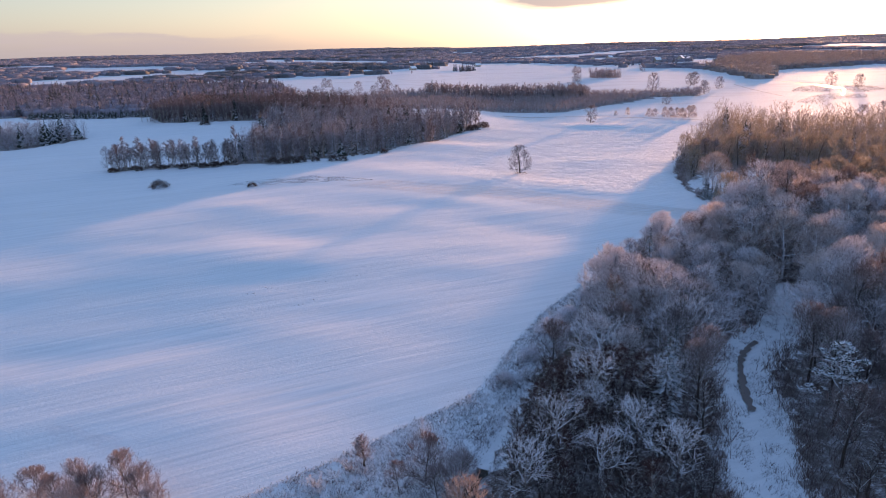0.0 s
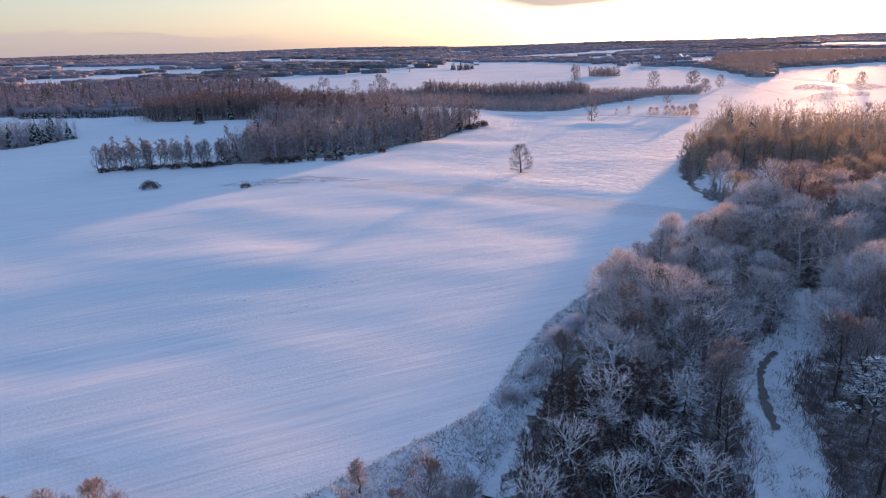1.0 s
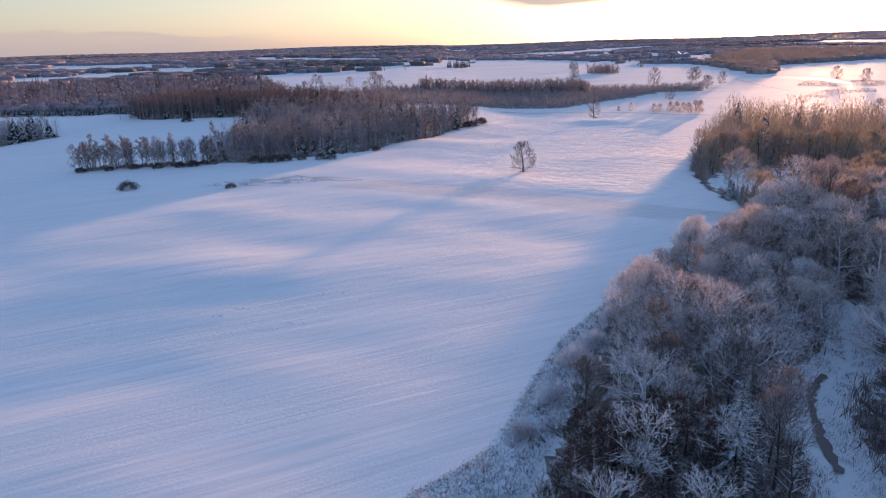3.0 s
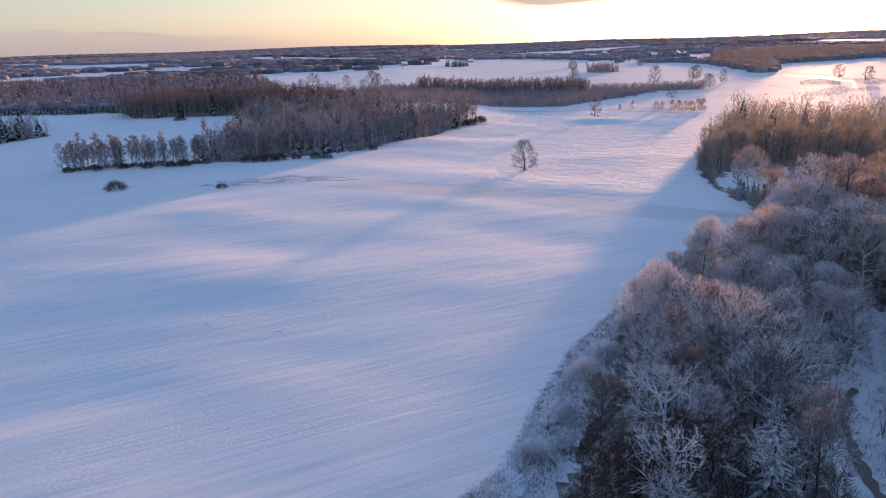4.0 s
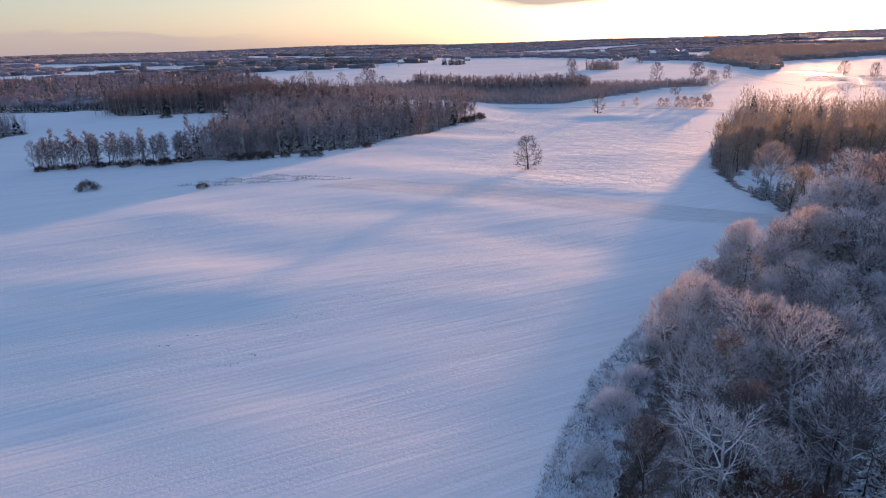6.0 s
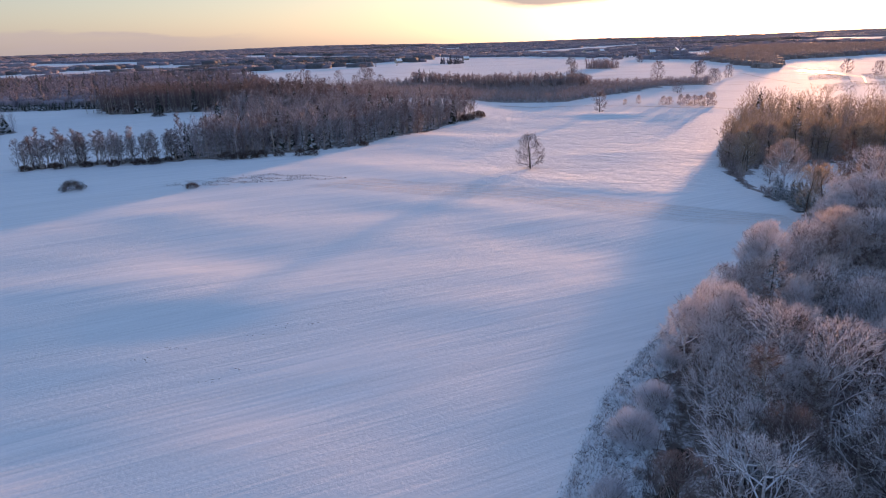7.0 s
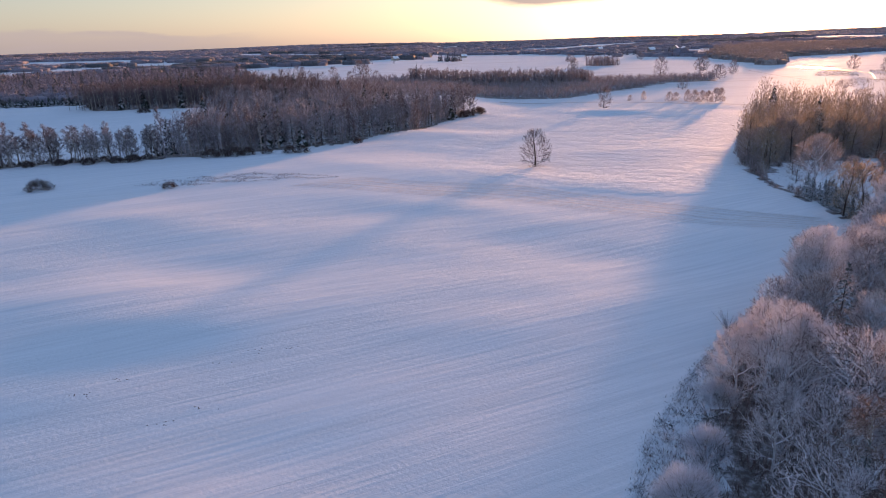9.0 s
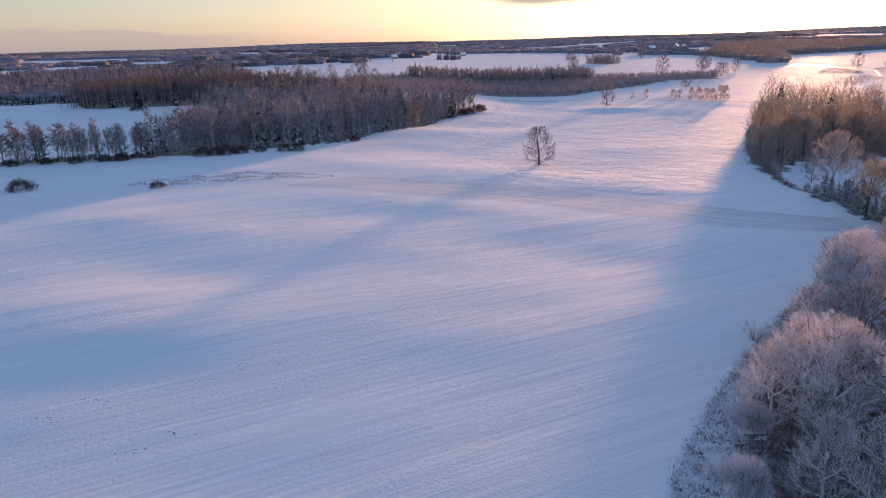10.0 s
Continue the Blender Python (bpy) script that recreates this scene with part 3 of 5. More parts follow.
def dome(seed, height, radius, n=900, width=0.12):
    """A dense rounded bush: twigs that fill half an ellipsoid."""
    rng = random.Random(seed)
    s = Sticks()
    for k in range(14):
        a = k * 2.4
        s.limb(Vector((math.cos(a) * radius * 0.2, math.sin(a) * radius * 0.2, -0.2)), Vector((math.cos(a) * radius * 0.6, math.sin(a) * radius * 0.6, height * rng.uniform(0.5, 0.8))), 0.05, 0.02, 3)
    for _ in range(n):
        d = rand_dir(rng)
        d.z = abs(d.z)
        u = rng.uniform(0.5, 0.95)
        lump = 0.85 + 0.15 * math.sin(5 * math.atan2(d.y, d.x) + seed)
        p = Vector((d.x * radius * u * lump, d.y * radius * u * lump, d.z * height * u))
        s.blade(p, p + (d + rand_dir(rng) * 0.6 + Vector((0, 0, 0.3))).normalized() * rng.uniform(0.4, 0.9), width * rng.uniform(0.6, 1.3), rng)
    return s




class Kind:
    """A sort of tree: the first one is built, the rest are copies with other places, turns and sizes."""

    def __init__(self, name, label, category, group, sticks, bark, twig_mat, crown_label=""):
        self.name, self.tags, self.first = name, (label, category, group), None
        self.trunk, self.crown = soup("trunk", sticks.v, sticks.f, bark), soup("crown", sticks.bv, sticks.bf, twig_mat)
        self.crown_label = crown_label

    def put(self, x, y, turn=0.0, size=1.0, tall=1.0):
        m = Matrix.Translation((x, y, gz(x, y))) @ Matrix.Rotation(turn, 4, "Z") @ Matrix.Diagonal((size, size, size * tall, 1))
        if self.first is None:
            root = new(self.name)
            tagged(root, *self.tags)
            part("trunk", self.trunk, root)
            part("crown", self.crown, root, self.crown_label)
            self.first = root
            root.matrix_basis = m
            return root
        ob = copy_thing(self.first, Matrix.Identity(4))
        ob.matrix_basis = m
        return ob


def scatter(poly, gap, seed, keep=None):
    """Jittered places inside an outline."""
    rs = np.random.RandomState(seed)
    xs, ys = [p[0] for p in poly], [p[1] for p in poly]
    gx, gy = np.meshgrid(np.arange(min(xs), max(xs), gap), np.arange(min(ys), max(ys), gap))
    x = gx.ravel() + rs.uniform(-0.45, 0.45, gx.size) * gap
    y = gy.ravel() + rs.uniform(-0.45, 0.45, gx.size) * gap
    ok = inside(poly, x, y)
    if keep is not None:
        ok &= keep(x, y)
    return x[ok], y[ok]


def forest(name, protos, x, y, seed, label, category, size=(0.8, 1.15), mats=None):
    """Many trees that nobody could count, as one mesh; protos are lists of (vertices, faces)."""
    rs = np.random.RandomState(seed)
    z = ground(x, y)
    pick = rs.randint(0, len(protos), len(x))
    vs, fs, base = [], [], 0
    for k, (pv, pf) in enumerate(protos):
        sel = np.where(pick == k)[0]
        if not len(sel):
            continue
        a = rs.uniform(0, 6.28, len(sel))
        s = rs.uniform(*size, len(sel))
        t = rs.uniform(0.85, 1.15, len(sel)) * s
        ca, sa = (np.cos(a) * s)[:, None], (np.sin(a) * s)[:, None]
        P = np.empty((len(sel), len(pv), 3))
        P[..., 0] = pv[:, 0] * ca - pv[:, 1] * sa + x[sel][:, None]
        P[..., 1] = pv[:, 0] * sa + pv[:, 1] * ca + y[sel][:, None]
        P[..., 2] = pv[:, 2] * t[:, None] + z[sel][:, None]
        vs.append(P.reshape(-1, 3))
        fs.append((pf[None] + (np.arange(len(sel)) * len(pv))[:, None, None] + base).reshape(-1, 3))
        base += len(sel) * len(pv)
    v, f = np.concatenate(vs), np.concatenate(fs)
    me = bpy.data.meshes.new(name)
    me.vertices.add(len(v))
    me.vertices.foreach_set("co", v.ravel().astype(np.float32))
    me.loops.add(len(f) * 3)
    me.loops.foreach_set("vertex_index", f.ravel().astype(np.int32))
    me.polygons.add(len(f))
    me.polygons.foreach_set("loop_start", (np.arange(len(f)) * 3).astype(np.int32))
    me.polygons.foreach_set("loop_total", np.full(len(f), 3, np.int32))
    me.materials.append(mats)
    me.update(calc_edges=True)
    return tagged(new(name, me), label, category, kind="stuff")


def small_tree(seed, height, radius, n, width, low=0.12):
    """A light tree for woods seen from afar: a trunk, branches and sprays of twigs in a rounded crown."""
    rng = random.Random(seed)
    s = Sticks()
    for _ in range(2):
        s.blade(Vector((0, 0, -0.5)), Vector((rng.gauss(0, 0.2), rng.gauss(0, 0.2), height * 0.9)), width * 2.0, rng)
    for _ in range(n):
        u = rng.random() ** 0.8
        r = radius * (math.sin(math.pi * min(1.0, 0.12 + 0.80 * u))) ** 0.6 * rng.uniform(0.55, 1.1)
        a = rng.random() * 6.28
        q = Vector((math.cos(a) * r, math.sin(a) * r, height * (low + (0.93 - low) * u)))
        b = Vector((q.x * 0.12, q.y * 0.12, max(0.3, q.z - r * 1.1 - 0.5)))
        s.blade(b, q, width * 0.8, rng)
        d = (q - b).normalized()
        for _ in range(3):
            t = (d * 0.7 + rand_dir(rng) * 0.8 + Vector((0, 0, 0.3))).normalized()
            c = b.lerp(q, rng.uniform(0.6, 1.0))
            s.blade(c, c + t * rng.uniform(0.7, 1.7), width * rng.uniform(0.6, 1.1), rng)
    return np.array([tuple(v) for v in s.bv]), np.array(s.bf)


def small_spruce(seed, height, radius, n):
    rng = random.Random(seed)
    s = Sticks()
    for k in range(n):
        u = (k + 0.5) / n
        a = k * 2.4
        r = radius * (1 - u) ** 0.9 + 0.1
        c = Vector((0, 0, height * (u + 1.2 / n)))
        for da in (-0.6, 0.6):
            q = Vector((math.cos(a + da) * r, math.sin(a + da) * r, height * u - 0.25 * r))
            s.blade(q, c, r * 1.0, rng)
    s.blade(Vector((0, 0, -0.5)), Vector((0, 0, height)), 0.3, rng)
    return np.array([tuple(v) for v in s.bv]), np.array(s.bf)


def far_clump(seed, n=30, wide=14.0):
    """A piece of far forest: an even canopy with ragged edges and many small crowns standing out of it."""
    rng = random.Random(seed)
    vs, fs = [], []
    sides = 8
    turn, oval = rng.random() * 6.28, rng.uniform(0.6, 0.95)

    def lie(x, y):
        y *= oval
        return x * math.cos(turn) - y * math.sin(turn), x * math.sin(turn) + y * math.cos(turn)

    for z, r in ((-1.5, 1.05), (4.4, 1.0), (5.8, 0.8)):
        for k in range(sides):
            a = 6.28 * k / sides + rng.uniform(-0.25, 0.25)
            q = wide * r * rng.uniform(0.75, 1.15)
            vs.append((*lie(math.cos(a) * q, math.sin(a) * q), z + rng.uniform(-0.5, 0.5)))
    vs.append((0.0, 0.0, rng.uniform(5.8, 6.6)))
    for ring in (0, sides):
        for k in range(sides):
            m = (k + 1) % sides
            fs += [(ring + k, ring + m, ring + sides + m), (ring + k, ring + sides + m, ring + sides + k)]
    fs += [(2 * sides + k, 2 * sides + (k + 1) % sides, 3 * sides) for k in range(sides)]
    for _ in range(n):
        a, d = rng.random() * 6.28, wide * 1.04 * rng.random() ** 0.3
        x, y = lie(math.cos(a) * d, math.sin(a) * d)
        h = 7.4 * rng.uniform(0.85, 1.12)
        b, w = rng.random() * 6.28, rng.uniform(0.45, 1.0) * (wide / 14) ** 0.5
        k = len(vs)
        vs += [(x - math.cos(b) * w, y - math.sin(b) * w, h * 0.25), (x + math.cos(b) * w, y + math.sin(b) * w, h * 0.3), (x + rng.gauss(0, 0.3), y + rng.gauss(0, 0.3), h)]
        fs.append((k, k + 1, k + 2))
    return np.array(vs), np.array(fs)


def build_right_wood():
    rng = random.Random(11)
    label = "bare deciduous tree thick with hoar frost in the field-side wood"
    frost = [Kind("deciduous_tree", label, "tree", "frosted trees of the near wood", branchy(20 + k, h, r, base=f, limbs=l, subs=8, lets=6, twigs=5, up=u, lean=sp, trunk_r=0.26, limb_r=0.11, width=0.055), M_RIME, M_FROST)
             for k, (h, r, f, l, u, sp) in enumerate(((11.5, 5.2, 0.2, 11, 0.4, 1.0), (13, 4.8, 0.28, 12, 0.55, 0.8), (10, 5.4, 0.15, 10, 0.3, 1.1), (12.5, 4.4, 0.22, 12, 0.7, 0.75)))]
    dense = [Kind("deciduous_tree", "frosted deciduous tree with a dense rounded crown", "tree", "frosted trees of the near wood", branchy(26 + k, h, r, base=-0.1, limbs=14, subs=8, lets=7, twigs=6, up=0.55, lean=0.85, trunk_r=0.2, limb_r=0.085, width=0.048), M_RIME, M_RIMY)
             for k, (h, r) in enumerate(((11, 4.4), (12.5, 3.9), (9.5, 4.6)))]
    # brown frosted trees whose colour carries the warm veil of haze
    warm = [Kind("deciduous_tree", "bare brown deciduous tree, its frosted twigs tinted for warm haze", "tree", "rosy frosted trees of the near wood", branchy(31 + k, h, r, base=-0.05, limbs=12, subs=8, lets=6, twigs=5, up=0.5, lean=0.85, trunk_r=0.22, limb_r=0.085, width=0.055), M_RIME, M_WARM_HAZE)
            for k, (h, r) in enumerate(((12, 4.6), (11, 4.8)))]
    grey = [Kind("deciduous_tree", "bare grey-brown deciduous tree with light frost", "tree", "grey trees of the near wood", branchy(40 + k, h, r, base=0.3, limbs=10, subs=7, lets=6, twigs=5, up=0.6, lean=0.75, limb_r=0.07, width=0.05), M_BARK, M_GREY)
            for k, (h, r) in enumerate(((14, 4.0), (12.5, 3.6)))]
    red = [Kind("birch_tree", "slender leafless birch with reddish-brown twigs", "tree", "birches of the near wood", birch(50 + k, h, r, 36, 34), M_BIRCH, M_RED)
           for k, (h, r) in enumerate(((14, 3.2), (12.5, 2.8)))]
    conifer = [Kind("spruce_tree", "dark spruce laden with snow", "tree", "spruces of the near wood", spruce(60 + k, h, r), M_BARK, M_NEEDLES) for k, (h, r) in enumerate(((14, 2.9), (11, 2.4)))]
    sapling = [Kind("alder_tree", "slender dark-brown alder in a dense thicket", "tree", "alders of the dark thicket", birch(55 + k, h, 2.4, 30, 22, 0.05), M_BARK, M_DARK) for k, h in enumerate((10, 8.5))]
    rust = [Kind("birch_tree", "slender birch with dense rust-brown twigs", "tree", "rust-brown birches in the thicket", birch(64 + k, 11, 3.0, 40, 34, 0.05), M_BIRCH, M_RUST) for k in range(2)]
    for k, (x, y, size) in enumerate(((19.9, 79.9, 1.0), (22, 81, 0.9), (17.5, 81.5, 0.9), (26, 83, 1.0), (28.5, 82, 0.95), (24.5, 86, 0.85), (13, 77, 0.8), (44, 108, 0.95), (46.5, 110, 1.05), (50, 113, 1.0))):
        rust[k % 2].put(x, y, 2.1 * k, size)
    pale = [Kind("old_tree", "old bare tree with thick snow-laden pale limbs", "tree", "snow-laden trees in the thicket", branchy(57 + k, 11, 5.0, base=0.3, limbs=9, subs=7, lets=4, twigs=2, up=0.28, lean=1.0, trunk_r=0.28, limb_r=0.1, width=0.055, crook=0.36), M_PALE_BARK, M_WILLOW) for k in range(2)]
    for k, (x, y, size) in enumerate(((14.3, 69, 0.95), (24.7, 70, 0.85), (27.8, 64, 0.9), (9.5, 61.5, 0.85), (19, 64.5, 0.8), (21, 79, 1.0), (31, 80, 0.9), (20, 77, 0.7), (36, 96, 0.9), (47, 110, 0.95), (38, 84, 0.8))):
        pale[k % 2].put(x, y, 1.7 * k, size)
    big = Kind("pine_tree", "tall pine with thick pads of snow on its boughs", "tree", "", pine(68, 13.5, 4.4), M_BARK, M_SNOWY)
    big.put(53.5, 76.5)
    for x, y, size in ((31.3, 79.5, 1.0), (34.6, 86, 0.85), (29, 101, 0.8)):
        conifer[0].put(x, y, x, size)
    X, Y = scatter([(4, 55), (9, 73), (14, 86), (26, 88), (33, 82), (32, 58), (20, 45), (6, 45)], 2.5, 9)
    for x, y in zip(X, Y):
        rng.choice(sapling).put(x, y, rng.random() * 6, rng.uniform(0.45, 0.75))
    ys_bank = lambda x, y: (off_line(STREAM, x, y) > 4.0) & (off_line(DITCH, x, y) > np.where((y > 90) & (y < 112), 4.6, 2.6)) & ~inside(CLEARING, x, y)
    near = [(3, 62), (9, 74), (14.5, 88), (21, 106), (27, 119), (33, 130), (41, 140), (54, 151), (70, 164), (88, 180), (130, 175), (118, 120), (95, 90), (70, 62), (60, 40), (5, 40)]
    X, Y = scatter(near, 5.5, 3, ys_bank)
    n = 0
    for x, y in zip(X, Y):
        edge = float(off_line(RIGHT_WOOD[1:11], x, y))
        u = rng.random()
        size = rng.uniform(0.8, 1.12) * (0.9 if edge < 4 else 1)
        # eastern trees grown taller to keep the sun off the near crowns
        size *= 1.0 + 0.2 * float(sm(60, 80, x))
        patch = math.sin(x * 0.11 + 1.3) + math.sin(y * 0.09 + x * 0.03)
        if y < 88 and x < 34:
            pool, size = sapling if u < 0.7 else rust, size * 0.75
        elif y < 99 and x >= 30 and u < (0.92 if y < 72 else 0.82):
            pool = grey if u < 0.4 else sapling
        elif u < 0.025 and y > 104:
            pool = conifer
        elif u < (0.34 if x > 40 and 102 < y < 134 else 0.13 + 0.10 * (patch > 0.9)):
            pool = red if u < 0.27 else rust
        elif u < 0.30:
            pool = grey
        else:
            pool = warm if rng.random() < 0.6 * float(sm(112, 136, y + 0.4 * (x - 40))) else dense if rng.random() < 0.4 else frost
        if edge < 7 and y > 92:
            pool = dense if u < 0.6 else frost
        if math.hypot(x - 53.5, y - 76.5) < 5.5 or edge < 0.8 or x < 6 or (y < 96 and float(off_line(STREAM, x, y)) < 6.5):
            continue
        size *= 1.0 + 0.05 * float(sm(132, 146, y))
        rng.choice(pool).put(x, y, rng.random() * 6.28, size, rng.uniform(0.9, 1.12))
        n += 1
    # the wood beyond, round the clearing
    light = [Kind("deciduous_tree", "bare brown deciduous tree with frost on its twigs", "tree", "trees round the clearing", branchy(44 + k, h, r, base=-0.1, limbs=12, subs=6, lets=5, twigs=4, up=0.6, lean=0.8, limb_r=0.06, width=0.085), M_BARK, m) for k, (h, r, m) in enumerate(((12.5, 4.4, M_OLIVE), (12, 4.2, M_EAST), (11, 4.4, M_EAST), (13, 4.2, M_OLIVE)))]
    rest = lambda x, y: ys_bank(x, y) & ~inside(near, x, y)
    X, Y = scatter(RIGHT_WOOD, 5.5, 4, rest)
    front = (Y - 190 < 75) & (X < 150) & (Y > 180)
    order = np.argsort(np.hypot(X, Y - 60) + 500 * ~front)[:95]
    chosen = np.zeros(len(X), bool)
    chosen[order] = True
    for x, y in zip(X[chosen], Y[chosen]):
        u = rng.random()
        pool = conifer if u < 0.03 else red if u < 0.10 else light
        rng.choice(pool).put(x, y, rng.random() * 6.28, rng.uniform(0.85, 1.2), rng.uniform(0.95, 1.15))
    X, Y = X[~chosen], Y[~chosen]
    low = [small_tree(80 + k, rng.uniform(11, 14), rng.uniform(3.2, 4.2), 44, 0.14, 0.08) for k in range(4)]
    kind = np.random.RandomState(5).rand(len(X))
    # unseen trees on the sun side, enlarged to shade the near wood
    tall = X > 0.74 * Y + 4
    for some, seed, size in ((~tall, 6, (0.85, 1.25)), (tall, 9, (1.05, 1.35))):
        gold, brown = some & (kind < 0.66), some & (kind >= 0.66) & (kind < 0.97)
        forest("deciduous_wood", low, X[gold], Y[gold], seed, "leafless golden-brown deciduous wood, its twigs coloured for low-sun haze", "woodland", size, M_OLIVE)
        forest("deciduous_wood", low, X[brown], Y[brown], seed + 1, "leafless grey-brown deciduous wood with light frost", "woodland", size, M_EAST)
    forest("spruce_wood", [small_spruce(90, 15, 2.8, 60), small_spruce(91, 12, 2.4, 50)], X[kind >= 0.97], Y[kind >= 0.97], 8, "scattered snowy spruces among bare trees", "woodland", mats=M_NEEDLES)
    # young spruces along the field corner
    young = Kind("young_spruce", "young snow-dusted spruce at the edge of the field", "tree", "young spruces at the field corner", spruce(66, 6, 1.9, 15, 8, 0.03, 6), M_BARK, M_YOUNG)
    for k in range(24):
        u = k / 23
        young.put(85.6 + rng.uniform(0, 1.4) + 2.6 * (k % 3 == 0), 183 + 25 * u + rng.uniform(-0.8, 0.8), rng.random() * 6.28, rng.uniform(0.65, 1.0))
    broad = Kind("deciduous_tree", "broad frosted tree standing at the edge of the clearing", "tree", "", branchy(47, 14, 6.2, base=0.15, limbs=13, subs=8, lets=6, twigs=5, up=0.45, width=0.07, trunk_r=0.32, limb_r=0.12), M_RIME, M_EAST)
    broad.put(90.5, 212)
    lone = Kind("deciduous_tree", "single slender tree in the forest clearing", "tree", "", branchy(48, 11, 3.6, base=0.3, limbs=10, subs=7, lets=6, twigs=5, up=0.6, lean=0.75, width=0.06), M_BARK, M_EAST)
    lone.put(104, 196)
    # frosted shrubs that fringe the wood
    fringe = [Kind("frosted_shrub", "frosted shrub fringing the wood along the field", "shrub", "shrubs fringing the wood", dome(95 + k, h, r, 800, 0.075), M_BARK, M_PINK) for k, (h, r) in enumerate(((4.2, 2.4), (3.2, 2.2), (5.2, 2.2)))]
    line = [(84.5, 206), (86, 222), (88.5, 238), (97, 264), (117, 306), (150, 362), (164, 392)]
    for (ax, ay), (bx, by) in zip(line, line[1:]):
        n = int(math.hypot(bx - ax, by - ay) / 3.0)
        for k in range(n):
            u = (k + rng.random() * 0.7) / n
            rng.choice(fringe).put(ax + (bx - ax) * u + rng.uniform(-0.8, 2.5), ay + (by - ay) * u, rng.random() * 6.28, rng.uniform(0.5, 1.1) * (0.6 if ay < 230 else 1))
    young.put(173, 409, 1.0, 0.75)
    # trees and bushes that stand in the clearing
    for k, (x, y, size) in enumerate(((142.6, 250, 0.55), (136, 199, 0.8), (139, 216, 0.75), (128, 243, 0.5), (150, 225, 0.9), (117, 190, 0.8))):
        conifer[k % 2].put(x, y, x, size)
    scots = Kind("pine_tree", "pine with snow on its rounded crown beside the clearing", "tree", "pines by the clearing", pine(69, 11, 3.4), M_BARK, M_SNOWY)
    for x, y, size in ((110, 215, 0.9), (98, 178, 1.0), (104, 184, 0.85)):
        scots.put(x, y, x, size)
    for x, y, size in ((98.5, 211, 0.75), (104, 222, 0.6), (113, 206, 0.8), (121, 214, 0.85), (118, 228, 0.6), (109, 240, 0.55), (127, 226, 0.75), (99, 237, 0.5), (133, 236, 0.8), (94, 226, 0.55)):
        light[int(x) % 2 + 1].put(x, y, x, size)
    for k in range(46):
        x, y = rng.uniform(92, 140), rng.uniform(192, 252)
        if bool(inside(CLEARING, x, y)) and not (92 < x < 104 and 226 < y < 246):
            rng.choice(fringe).put(x, y, rng.random() * 6.28, rng.uniform(0.35, 0.75))


def clumps(name, label, poly, gap, seed, mat, height, keep=None, blades=9, width=0.06, wide=0.75):
    protos = []
    for k in range(4):
        rng = random.Random(seed + k)
        s = Sticks()
        for _ in range(blades):
            a, lean = rng.random() * 6.28, rng.uniform(0.05, wide)
            p = Vector((rng.gauss(0, 0.3), rng.gauss(0, 0.3), -0.1))
            h = height * rng.uniform(0.5, 1.2)
            s.blade(p, p + Vector((math.cos(a) * lean * h, math.sin(a) * lean * h, h)), width * rng.uniform(0.7, 1.5), rng)
        protos.append((np.array([tuple(v) for v in s.bv]), np.array(s.bf)))
    X, Y = scatter(poly, gap, seed, keep)
    return forest(name, protos, X, Y, seed, label, "undergrowth", (0.6, 1.4), mat)


